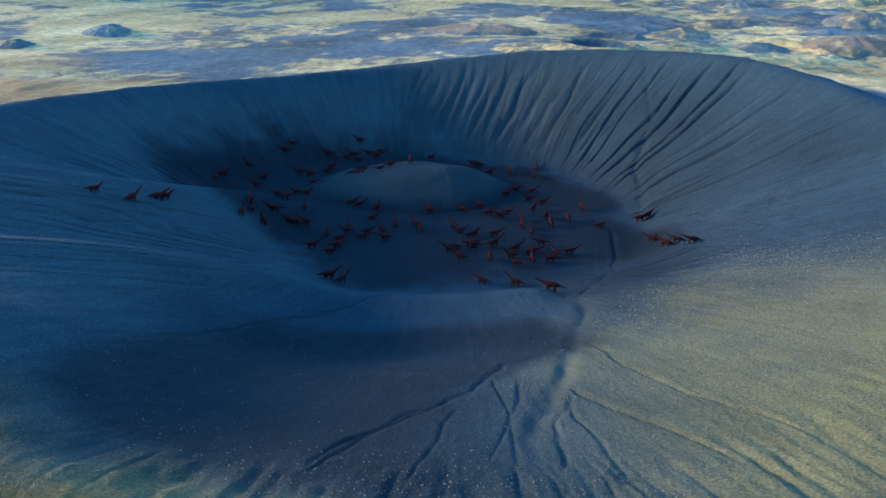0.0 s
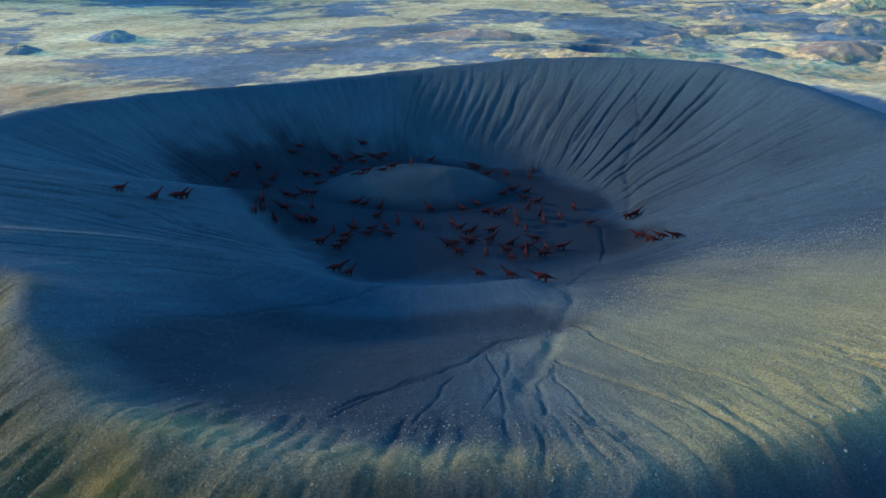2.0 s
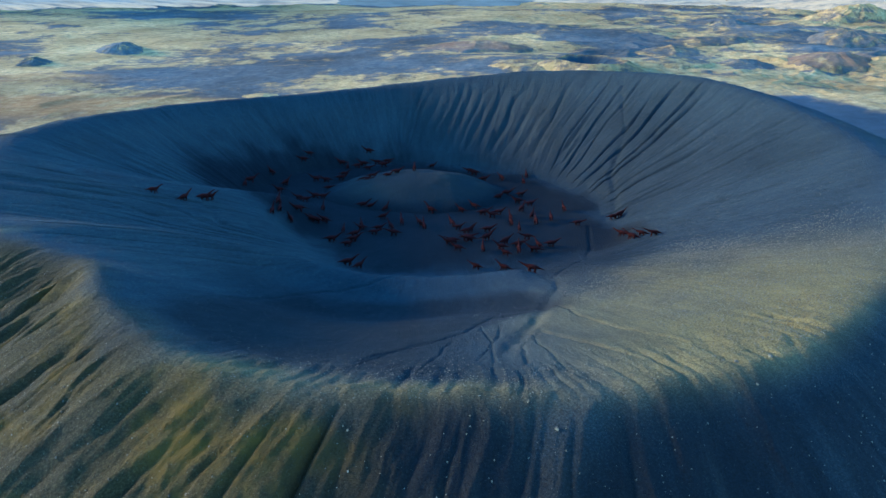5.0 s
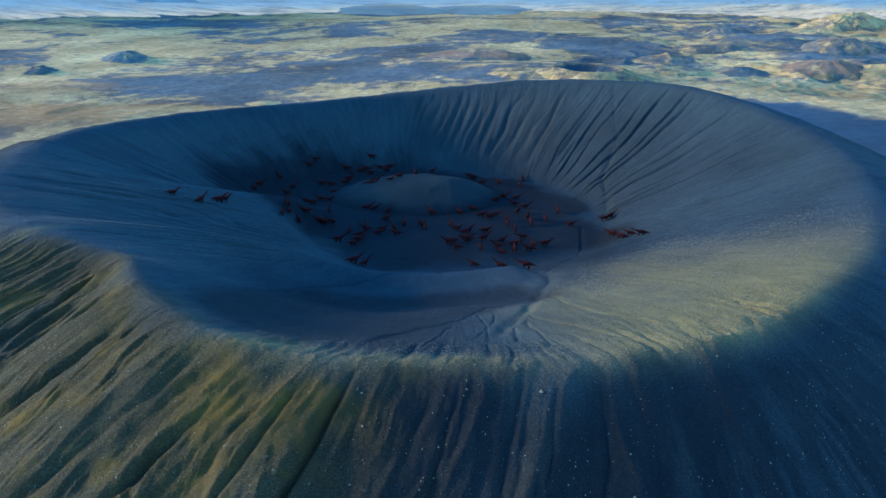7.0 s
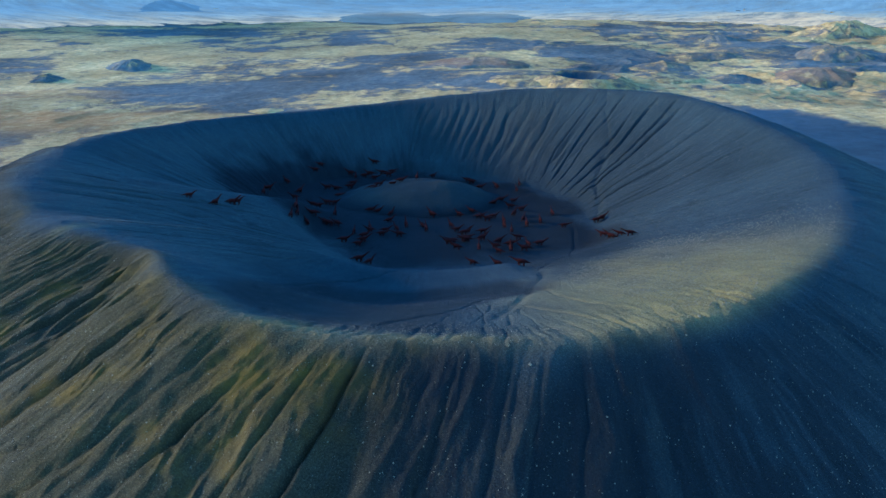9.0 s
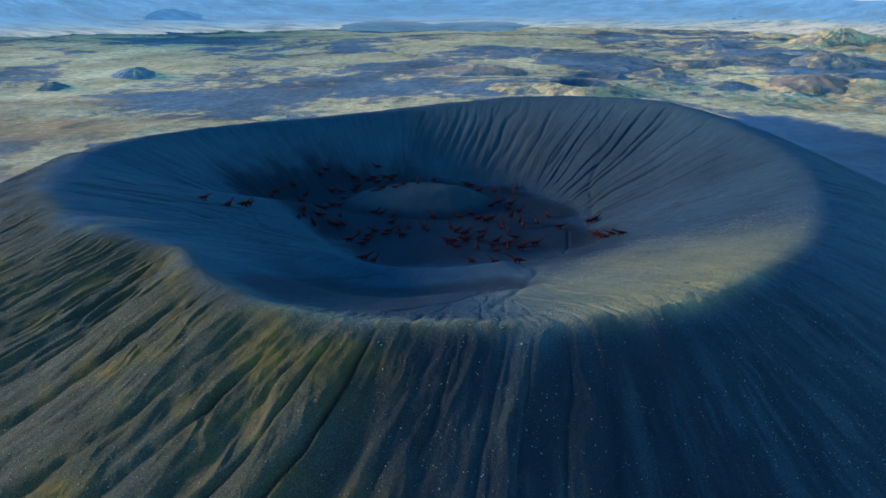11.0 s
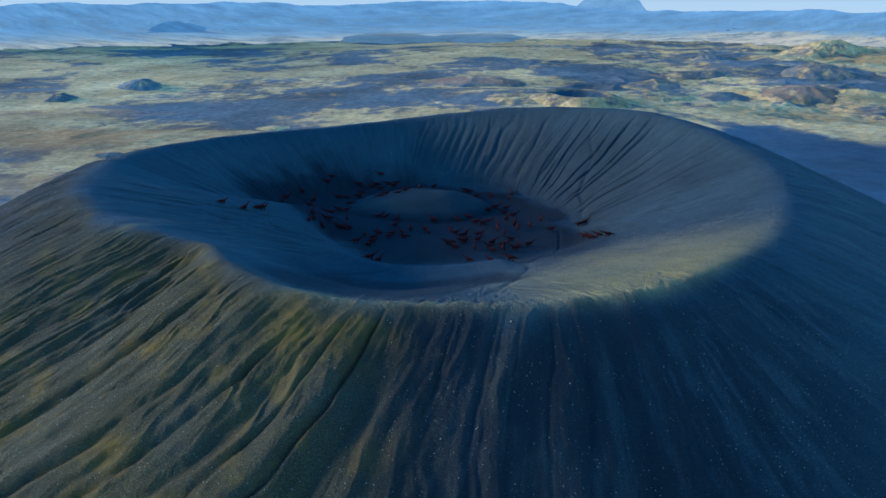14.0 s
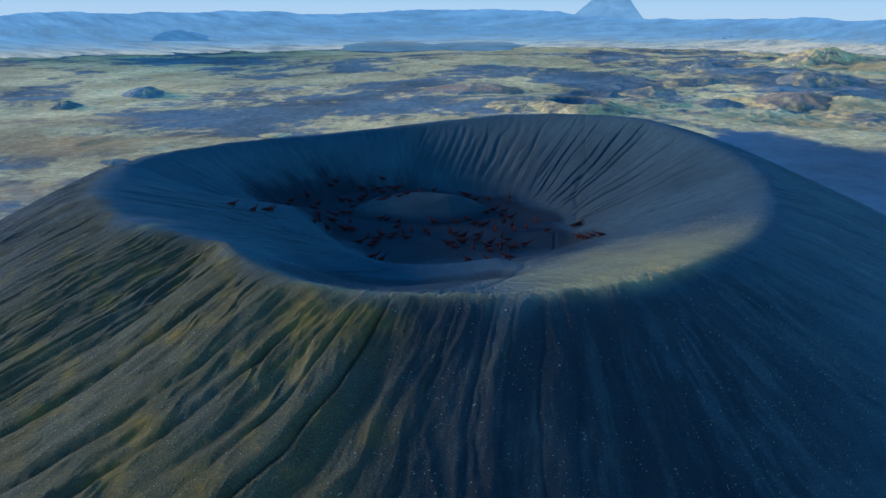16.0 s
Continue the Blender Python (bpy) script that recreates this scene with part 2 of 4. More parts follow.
    heavy = heavy - 0.10 * smooth(276, 300, deg)
    patch = smooth(0.40, 0.62, fbm(x * 1.1 + 5, y * 1.1, 3, 49))
    across = line * 84 / (2 * np.pi) + 0.9 * (fbm(x * 1.3, y * 1.3, 3, 53) - 0.5)
    ribs = 0.62 * ridged(across, d * 0.22 + 3, 2, 57, 0.45) + 0.38 * ridged(across * 2.3 + 0.6 * wob, d * 0.42 + 1, 4, 59, 0.6)
    z = z + out * heavy * 0.165 * (ribs - 0.62)
    z = z - out * heavy * (0.07 * rill(line, 84, 21, wob, d / 2.0, 0.40, 0.3) + 0.05 * rill(line, 62, 24, wob, d / 2.0, 0.2, 0.24) + 0.025 * rill(line, 190, 22, wob * 2, d / 2, 0.2, 0.34) + 0.012 * rill(line, 420, 23, wob * 3, d)
                         + 0.075 * (0.35 + 0.65 * patch) * rill(line, 136, 27, wob * 1.8, d / 1.6, 0.09, 0.14) + 0.06 * patch * smooth(262, 270, deg) * rill(line, 120, 26, wob * 2.2, d / 2, 0.07, 0.11) + 0.02 * (fbm(x * 6, y * 6, 4, 47, 0.6) - 0.5))
    z = z - channel_depth(x, y)
    # slumped lobe at the head of the channel, and the trough behind it
    lip = 7.05 - 0.10 * (x + 0.3) ** 2 - 0.06 * np.clip(-x - 0.5, 0, 4)
    reach = smooth(-4.2, -2.4, x) * (1 - smooth(0.75, 1.12, x))
    z = z + reach * (0.12 * np.exp(-((y - lip) / 0.30) ** 2) - 0.08 * np.exp(-((y - lip + 1.05) / 0.42) ** 2))
    # spur that runs down the west slope to the floor
    along = np.clip((x + 4.2) / 2.3, 0, 1)
    spur = -2.29 - 0.80 * along ** 1.3
    off = (y - (7.7 + 1.6 * along ** 1.5)) / np.where(y > 7.7 + 1.6 * along ** 1.5, 0.34, 0.75)
    lift = (spur - z) * np.exp(-off ** 2) * (1 - smooth(-2.2, -1.5, x)) * smooth(-5.0, -4.0, x)
    z = z + np.maximum(lift, 0)
    z = z + 0.03 * (fbm(x * 1.5, y * 1.5, 4, 51) - 0.5) + 0.008 * (fbm(x * 14, y * 14, 3, 61) - 0.5)
    return z


# ---- the land round the crater; beyond NEAR the distance is drawn in ----
NEAR, SPAN, REACH = 30.0, 32.0, 45.0


def true_distance(d):
    k = np.clip((d - NEAR) / SPAN, 0, 0.995)
    return np.where(d < NEAR, d, NEAR - REACH * np.log(1 - k))


def land(x, y):
    """Height, and the true place, of the land at a point of the plan."""
    d = np.maximum(np.hypot(x, y), 1e-3)
    far = true_distance(d)
    tx, ty = x * far / d, y * far / d
    side = np.degrees(np.arctan2(x, y))
    base = -6.25 + 0.9 * smooth(-22, 12, side)
    base = np.where(np.abs(side) > 90, -5.7, base)
    rough = 0.30 + 0.42 * smooth(-4, 14, side) + 0.4 * smooth(16, 27, side)
    hills = rough * (0.9 * (fbm(tx * 0.11, ty * 0.11, 4, 101) - 0.5) + 1.3 * np.clip(fbm(tx * 0.05 + 7, ty * 0.05, 3, 105) - 0.55, 0, 1))
    hills = hills + rough * 0.42 * (ridged(tx * 0.22 + 2 * fbm(tx * 0.1, ty * 0.1, 2, 113), ty * 0.22, 5, 111) - 0.4)
    hills = hills + (0.5 + 0.5 * rough) * 0.07 * (ridged(tx * 0.5 + 3, ty * 0.6, 4, 115) - 0.4)
    turn, r = np.degrees(np.arctan2(y - FLOOR[1], x)), np.hypot(x, y - FLOOR[1])
    grow = smooth(11, 20, r) * (1 - 0.85 * (1 - smooth(22, 29, r)) * smooth(-90, -40, turn) * (1 - smooth(52, 74, turn)))
    z = base + hills * grow - 1.1 * np.exp(-((tx - 8.0) / 1.8) ** 2 - ((ty - 38.6) / 1.7) ** 2)
    return z + ((0.15 + (z - 0.15) * d / far) - z) * (1 - smooth(41, 52, np.abs(side))), tx, ty, side, z


# ---- materials ----
def material(name):
    m = bpy.data.materials.new(name)
    m.use_nodes = True
    tree = m.node_tree
    return m, tree, tree.nodes["Principled BSDF"]


def add(tree, kind, **values):
    node = tree.nodes.new(kind)
    for key, value in values.items():
        if key in node.inputs:
            node.inputs[key].default_value = value
    return node


def texture(tree, scale, detail=4.0, rough=0.55, stretch=None):
    at = tree.nodes.new("ShaderNodeTexCoord")
    node = add(tree, "ShaderNodeTexNoise", Scale=scale, Detail=detail, Roughness=rough)
    if stretch:
        turn = add(tree, "ShaderNodeMapping")
        turn.inputs["Scale"].default_value = stretch
        tree.links.new(at.outputs["Object"], turn.inputs["Vector"])
        tree.links.new(turn.outputs["Vector"], node.inputs["Vector"])
    else:
        tree.links.new(at.outputs["Object"], node.inputs["Vector"])
    return node.outputs["Fac"]


def ramp(tree, fac, stops):
    node = tree.nodes.new("ShaderNodeValToRGB")
    el = node.color_ramp.elements
    while len(el) < len(stops):
        el.new(0.5)
    for e, (at, colour) in zip(el, stops):
        e.position, e.color = at, (*colour, 1)
    tree.links.new(fac, node.inputs["Fac"])
    return node.outputs["Color"]


def mix(tree, fac, a, b, blend="MIX"):
    node = tree.nodes.new("ShaderNodeMix")
    node.data_type, node.blend_type = "RGBA", blend
    for socket, value in ((node.inputs[0], fac), (node.inputs[6], a), (node.inputs[7], b)):
        if isinstance(value, (int, float)):
            socket.default_value = value
        elif isinstance(value, tuple):
            socket.default_value = (*value, 1)
        else:
            tree.links.new(value, socket)
    return node.outputs[2]


def bump(tree, bsdf, height, strength, distance):
    node = add(tree, "ShaderNodeBump", Strength=strength, Distance=distance)
    tree.links.new(height, node.inputs["Height"])
    tree.links.new(node.outputs["Normal"], bsdf.inputs["Normal"])


def attribute(tree, name):
    node = tree.nodes.new("ShaderNodeAttribute")
    node.attribute_name = name
    return node.outputs["Fac"]


def ash_material():
    m, tree, bsdf = material("volcanic_ash")
    grain = texture(tree, 1.2, 6, 0.72)
    patch = texture(tree, 0.012, 5, 0.6)
    base = ramp(tree, grain, [(0.3, (0.0185, 0.0225, 0.0222)), (0.5, (0.0345, 0.0428, 0.0422)), (0.72, (0.073, 0.087, 0.084))])
    # tan gravel tone, also painted where sunlight falls
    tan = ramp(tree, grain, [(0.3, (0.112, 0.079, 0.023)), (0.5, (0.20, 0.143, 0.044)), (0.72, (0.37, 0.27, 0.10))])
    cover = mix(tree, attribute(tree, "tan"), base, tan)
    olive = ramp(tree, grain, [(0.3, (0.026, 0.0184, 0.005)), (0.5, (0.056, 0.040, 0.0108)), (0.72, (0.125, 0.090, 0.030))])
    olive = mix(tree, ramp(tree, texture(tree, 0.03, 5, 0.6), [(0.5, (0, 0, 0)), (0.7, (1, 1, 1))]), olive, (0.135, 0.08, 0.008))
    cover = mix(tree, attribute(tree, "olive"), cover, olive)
    # dark tone of the floor ash and of shade painted on the slopes
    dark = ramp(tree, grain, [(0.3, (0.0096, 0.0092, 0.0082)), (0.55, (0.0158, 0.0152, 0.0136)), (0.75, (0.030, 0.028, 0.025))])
    cover = mix(tree, attribute(tree, "dark_and_shade"), cover, dark)
    gravel = ramp(tree, texture(tree, 1.7, 2, 0.5), [(0.66, (0, 0, 0)), (0.72, (1, 1, 1))])
    gravel = mix(tree, attribute(tree, "dark_and_shade"), gravel, mix(tree, 0.8, gravel, (0.0, 0.0, 0.0)))
    cover = mix(tree, gravel, cover, (0.14, 0.118, 0.065))
    tone = ramp(tree, patch, [(0.3, (0.78, 0.78, 0.78)), (0.7, (1.15, 1.15, 1.15))])
    way = tree.nodes.new("ShaderNodeAttribute")
    way.attribute_name = "wash"
    lines = add(tree, "ShaderNodeTexNoise", Scale=1.0, Detail=5.0, Roughness=0.62)
    tree.links.new(way.outputs["Vector"], lines.inputs["Vector"])
    wash = ramp(tree, lines.outputs["Fac"], [(0.3, (0.82, 0.82, 0.83)), (0.5, (1.0, 1.0, 1.0)), (0.7, (1.18, 1.17, 1.14))])
    slope = ramp(tree, attribute(tree, "dark_and_shade"), [(0.9, (1, 1, 1)), (0.99, (0, 0, 0))])
    cover = mix(tree, slope, cover, wash, "MULTIPLY")
    tree.links.new(mix(tree, 1.0, cover, tone, "MULTIPLY"), bsdf.inputs["Base Color"])
    bsdf.inputs["Roughness"].default_value = 0.95
    bsdf.inputs["Specular IOR Level"].default_value = 0.15
    relief = tree.nodes.new("ShaderNodeMath")
    relief.operation = "MULTIPLY_ADD"
    relief.inputs[1].default_value = 0.5
    tree.links.new(mix(tree, slope, (0.5, 0.5, 0.5), lines.outputs["Fac"]), relief.inputs[0])
    tree.links.new(texture(tree, 0.45, 8, 0.7), relief.inputs[2])
    bump(tree, bsdf, relief.outputs[0], 0.9, 1.9)
    return m


def land_material():
    m, tree, bsdf = material("heath_and_lava")

    def over(scale, detail=5.0, rough=0.6):
        place = tree.nodes.new("ShaderNodeAttribute")
        place.attribute_name = "place"
        node = add(tree, "ShaderNodeTexNoise", Scale=scale, Detail=detail, Roughness=rough)
        tree.links.new(place.outputs["Vector"], node.inputs["Vector"])
        return node.outputs["Fac"]

    fine = over(1.8, 11, 0.82)
    broad = over(0.16, 5, 0.6)
    grass = ramp(tree, fine, [(0.3, (0.25, 0.148, 0.046)), (0.5, (0.47, 0.295, 0.098)), (0.68, (0.76, 0.52, 0.205))])
    grass = mix(tree, ramp(tree, over(0.22, 5, 0.62), [(0.50, (0, 0, 0)), (0.66, (0.6, 0.6, 0.6))]), grass, (0.44, 0.26, 0.08))
    lava = ramp(tree, fine, [(0.3, (0.058, 0.058, 0.050)), (0.5, (0.104, 0.101, 0.084)), (0.70, (0.20, 0.178, 0.13))])
    rust = ramp(tree, fine, [(0.3, (0.12, 0.066, 0.034)), (0.6, (0.26, 0.145, 0.072))])
    # ash of the apron, its blue put in to stand for haze
    ash = ramp(tree, fine, [(0.3, (0.038, 0.051, 0.060)), (0.7, (0.068, 0.088, 0.10))])
    edge = add(tree, "ShaderNodeMath")
    edge.operation = "MULTIPLY_ADD"
    edge.inputs[1].default_value = 3.4
    tree.links.new(over(1.1, 10, 0.80), edge.inputs[0])
    shift = add(tree, "ShaderNodeMath")
    shift.operation = "ADD"
    tree.links.new(attribute(tree, "lava"), shift.inputs[0])
    shift.inputs[1].default_value = -1.7
    tree.links.new(shift.outputs[0], edge.inputs[2])
    where = ramp(tree, edge.outputs[0], [(0.25, (0, 0, 0)), (0.75, (1, 1, 1))])
    moss = ramp(tree, fine, [(0.3, (0.15, 0.094, 0.042)), (0.7, (0.33, 0.212, 0.095))])
    c = mix(tree, ramp(tree, edge.outputs[0], [(0.05, (0, 0, 0)), (0.45, (1, 1, 1))]), grass, moss)
    c = mix(tree, where, c, lava)
    c = mix(tree, attribute(tree, "sedge"), c, ramp(tree, fine, [(0.3, (0.20, 0.092, 0.022)), (0.5, (0.34, 0.175, 0.05)), (0.68, (0.52, 0.32, 0.12))]))
    c = mix(tree, attribute(tree, "rust"), c, rust)
    c = mix(tree, attribute(tree, "tan"), c, ash)
    tone = ramp(tree, broad, [(0.3, (0.66, 0.63, 0.58)), (0.7, (1.28, 1.28, 1.28))])
    wide = ramp(tree, over(0.05, 4, 0.6), [(0.35, (0.90, 0.87, 0.83)), (0.65, (1.42, 1.39, 1.33))])
    c = mix(tree, 1.0, c, wide, "MULTIPLY")
    tree.links.new(mix(tree, 1.0, c, tone, "MULTIPLY"), bsdf.inputs["Base Color"])
    bsdf.inputs["Roughness"].default_value = 0.95
    bsdf.inputs["Specular IOR Level"].default_value = 0.1
    bump(tree, bsdf, over(1.2, 7, 0.68), 0.16, 7.0)
    return m


def plain_material(name, low, high, scale, rough=0.9, depth=0.05):
    m, tree, bsdf = material(name)
    grain = texture(tree, scale, 5, 0.6)
    tree.links.new(ramp(tree, grain, [(0.3, low), (0.7, high)]), bsdf.inputs["Base Color"])
    bsdf.inputs["Roughness"].default_value = rough
    bump(tree, bsdf, grain, 0.4, depth)
    return m


ASH = ash_material()
LAND = land_material()
STONE = plain_material("pale_stone", (0.06, 0.048, 0.027), (0.24, 0.19, 0.105), 0.35)
HIDE = plain_material("rust_red_hide", (0.028, 0.0068, 0.0046), (0.056, 0.0138, 0.0092), 0.5, 1.0)
HIDE.node_tree.nodes["Principled BSDF"].inputs["Specular IOR Level"].default_value = 0.05


# ---- structure ----
def sheet(name, x, y, z, wrap, mat, layers=(), true=None):
    """A grid of points, rows by columns, as one smooth mesh; wrap closes it round. Drawn-in land keeps the slopes of its true shape."""
    rows, cols = x.shape
    me = bpy.data.meshes.new(name)
    co = to_world(x, y, z).reshape(-1, 3).astype(np.float32)
    a = np.arange(rows * cols).reshape(rows, cols)
    right = np.roll(a, -1, 1) if wrap else a[:, 1:]
    left = a if wrap else a[:, :-1]
    quads = np.stack([left[:-1], right[:-1], right[1:], left[1:]], -1).reshape(-1, 4)
    if wrap:
        quads = quads[:, ::-1]
    me.vertices.add(len(co))
    me.vertices.foreach_set("co", co.ravel())
    me.loops.add(quads.size)
    me.loops.foreach_set("vertex_index", quads.ravel().astype(np.int32))
    me.polygons.add(len(quads))
    me.polygons.foreach_set("loop_start", np.arange(0, quads.size, 4, dtype=np.int32))
    me.polygons.foreach_set("use_smooth", np.ones(len(quads), bool))
    me.update(calc_edges=True)
    for key, values in layers:
        me.attributes.new(key, "FLOAT", "POINT").data.foreach_set("value", values.ravel().astype(np.float32))
    me.materials.append(mat)
    if true is not None:
        p = np.stack(true, -1)
        across = (np.roll(p, -1, 1) - np.roll(p, 1, 1)) if wrap else np.gradient(p, axis=1)
        normal = np.cross(across, np.gradient(p, axis=0)).reshape(-1, 3)
        normal = normal * np.where(normal[:, 2:] < 0, -1, 1)
        normal /= np.maximum(np.linalg.norm(normal, axis=1, keepdims=True), 1e-9)
        me.normals_split_custom_set_from_vertices(normal)
    return new(name, me)


def streaks(ob, turn, reach):
    """A direction for fine wash lines: fast round the crater, slow down its slopes."""
    v = np.stack([np.cos(turn) * 60, np.sin(turn) * 60, reach * 2.2], -1)
    ob.data.attributes.new("wash", "FLOAT_VECTOR", "POINT").data.foreach_set("vector", v.ravel().astype(np.float32))


def true_place(ob, tx, ty):
    v = np.stack([tx, ty, 0 * tx], -1)
    ob.data.attributes.new("place", "FLOAT_VECTOR", "POINT").data.foreach_set("vector", v.ravel().astype(np.float32))


def crater():
    turn = np.radians(np.concatenate([np.linspace(0, 200, 740, endpoint=False), np.linspace(200, 302, 1250, endpoint=False), np.linspace(302, 360, 230, endpoint=False)]))
    s = np.concatenate([np.linspace(0.0005, 0.3, 24, endpoint=False), np.linspace(0.3, 1.12, 210, endpoint=False), np.linspace(1.12, 1.9, 120, endpoint=False), np.linspace(1.9, 3.0, 60)])
    rim = np.interp(np.where(turn > np.pi, turn - 2 * np.pi, turn), TURNS, RIM_T)
    r = s[:, None] * rim[None, :]
    x, y = FLOOR[0] + r * np.cos(turn), FLOOR[1] + r * np.sin(turn)
    z = crater_height(x, y)
    ground = land(x, y)[0]
    k = 0.5
    h = np.clip(0.5 + 0.5 * (z - ground) / k, 0, 1)
    z = np.where(s[:, None] > 1.3, ground + (z - ground) * h + k * h * (1 - h), z)
    z = z - 0.5 * smooth(2.4, 3.0, s)[:, None]
    deg = np.degrees(turn)[None, :] + 0 * r
    foot = round_table(deg, *FOOT)
    n = fbm(x * 1.6, y * 1.6, 4, 201)
    dark_and_shade = 1 - smooth(-0.26, 0.34, r - round_table(deg, *DARK_EDGE) + 0.6 * (n - 0.5) + 0.3 * (fbm(x * 5, y * 5, 3, 205) - 0.5))
    # crest and near right slope: tan gravel, with sunlight painted into it
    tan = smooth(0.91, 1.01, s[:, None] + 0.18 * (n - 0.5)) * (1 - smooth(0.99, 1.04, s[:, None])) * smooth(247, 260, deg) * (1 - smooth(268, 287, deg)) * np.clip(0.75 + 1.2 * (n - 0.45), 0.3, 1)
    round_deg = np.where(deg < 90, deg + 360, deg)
    front_sun_tan = smooth(270, 288, round_deg) * (1 - smooth(298, 326, round_deg)) * smooth(0.5, 0.92, s[:, None] + 0.3 * (n - 0.5)) * (1 - smooth(1.0, 1.05, s[:, None]))
    # olive ash ends where the flank turns away from the sun
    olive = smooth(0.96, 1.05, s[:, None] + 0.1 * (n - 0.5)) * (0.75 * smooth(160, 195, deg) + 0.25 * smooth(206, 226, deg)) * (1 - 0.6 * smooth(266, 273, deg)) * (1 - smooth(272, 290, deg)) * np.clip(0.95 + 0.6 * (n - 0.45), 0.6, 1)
    # shade of the outer flank painted in as dark ash
    flank_shade = smooth(0.98, 1.06, s[:, None] + 0.08 * (n - 0.5)) * (0.22 + 0.6 * smooth(120, 150, deg) * (1 - smooth(200, 232, deg)) - 0.14 * smooth(228, 246, deg) + 0.86 * smooth(262, 270, deg) - 0.80 * smooth(286, 316, deg) + 0.2 * (n - 0.5))
    run = np.radians(deg)
    for _ in range(5):
        run = np.radians(deg) + np.interp(np.mod(np.degrees(run), 360), LEAN_AT, LEAN) * np.clip(r - rim, 0, 4)
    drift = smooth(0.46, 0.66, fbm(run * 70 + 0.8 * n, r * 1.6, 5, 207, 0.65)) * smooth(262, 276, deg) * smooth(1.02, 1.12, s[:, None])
    flank_shade = flank_shade * (1 - 0.35 * drift)
    dark_and_shade = np.maximum(dark_and_shade, flank_shade)
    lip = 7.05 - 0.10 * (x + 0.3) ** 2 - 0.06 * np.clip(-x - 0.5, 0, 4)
    # shade in the trough, painted as darker ash
    trough_shade = smooth(-4.0, -2.2, x) * (1 - smooth(0.7, 1.05, x + 0.35 * (y - 6.2))) * smooth(0.42, 0.72, lip - y + 0.15 * (n - 0.5)) * smooth(-0.12, 0.22, y - np.interp(x, [-1.2, -0.6, -0.16, 0.15, 0.8], [3.65, 3.8, 4.5, 4.88, 5.5]) + 0.3 * (n - 0.5))
    dark_and_shade = np.maximum(dark_and_shade, 0.85 * trough_shade * smooth(-2.4, -0.6, x))
    # some shade painted on the right and far inner walls
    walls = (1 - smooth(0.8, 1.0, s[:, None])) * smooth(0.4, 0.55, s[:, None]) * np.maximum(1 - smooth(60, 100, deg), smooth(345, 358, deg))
    # shade of the near left slope, painted as darker ash
    slope_shade = smooth(205, 228, deg) * (1 - smooth(266, 278, deg)) * smooth(0.48, 0.6, s[:, None] + 0.15 * (n - 0.5)) * (1 - smooth(0.90, 0.99, s[:, None] + 0.12 * (n - 0.5)))
    slope_shade = slope_shade * smooth(-0.25, 0.15, x - np.interp(y, [4, 4.75, 5.49, 6.19, 6.72, 7.0, 7.4], [-1.85, -1.8, -1.71, -1.35, -0.85, -0.58, -0.3]))
    # foot of the near right slope, darkened
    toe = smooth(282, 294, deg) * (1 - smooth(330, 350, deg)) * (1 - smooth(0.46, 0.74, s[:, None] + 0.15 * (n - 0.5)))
    dark_and_shade = np.maximum(dark_and_shade, np.maximum(np.maximum(0.92 * slope_shade, 0.68 * toe), 0.35 * walls))
    # tan mixed in to lighten inner slopes that lie in shade
    shade_lift = (0.065 + 0.02 * smooth(196, 215, deg)) * smooth(38, 70, deg) * (1 - smooth(236, 250, deg)) * (1 - smooth(0.9, 1.0, s[:, None])) * (0.7 + 0.6 * n)
    # the shaded right flank is lightened too, with pale drift streaks
    shade_lift = shade_lift + smooth(276, 300, deg) * smooth(1.02, 1.1, s[:, None]) * (0.03 + 0.05 * drift + 0.07 * smooth(298, 330, deg))
    ob = sheet("crater_cone", x, y, z, True, ASH, [("dark_and_shade", dark_and_shade), ("olive", olive), ("tan", np.clip(shade_lift + 0.95 * tan + 1.0 * front_sun_tan + 0.5 * np.exp(-((x + 3.54 - 0.5 * (y - 5.46)) / 0.09) ** 2 - ((y - 5.46) / 0.24) ** 2), 0, 1))])
    streaks(ob, run, r)
    tagged(ob, "dark volcanic ash crater with gullied walls and ribbed flanks", "crater", kind="structure")
    return ob


# the cover of the plain: place, half widths, amount
LAVA_FIELDS = [(-6, 45, 10, 6.5, 1.0), (-14, 40, 6, 5, 0.8), (1, 38, 5, 4, 0.6), (-19.4, 38.6, 3.2, 1.0, 0.9), (15, 55, 8, 4.5, 0.9),
               (20, 40, 4, 3, 0.6), (33, 59, 4, 3, 0.7), (-10, 33, 5, 1.5, 0.6), (-32, 42, 3, 3, 0.5), (-36, 62, 6, 3, 0.6), (-14, 76, 7, 3, 0.5), (-34, 88, 16, 7, 0.7), (-6, 104, 18, 7, 0.9), (26, 92, 16, 6, 0.9)]
STRAW_FIELDS = [(-12, 61, 11, 5, 1.0), (-26, 55, 6, 9, 0.8), (-17, 92, 16, 10, 0.7), (12, 75, 9, 5.5, 1.0), (11.4, 36.3, 1.8, 3, 0.9),
                (50, 84, 9, 6, 1.0), (-22, 34, 6, 4, 0.6), (8, 96, 14, 6, 0.6)]
RUST_FIELDS = [(2.5, 49.5, 3.4, 3.2, 1.0), (25, 46, 3, 2.4, 0.6)]
SEDGE_FIELDS = [(-19, 31.2, 9, 3.2, 1.0), (-12, 27.5, 5, 2.4, 0.8), (-23, 39, 6, 3, 0.6), (-16, 23, 5, 3, 0.6)]


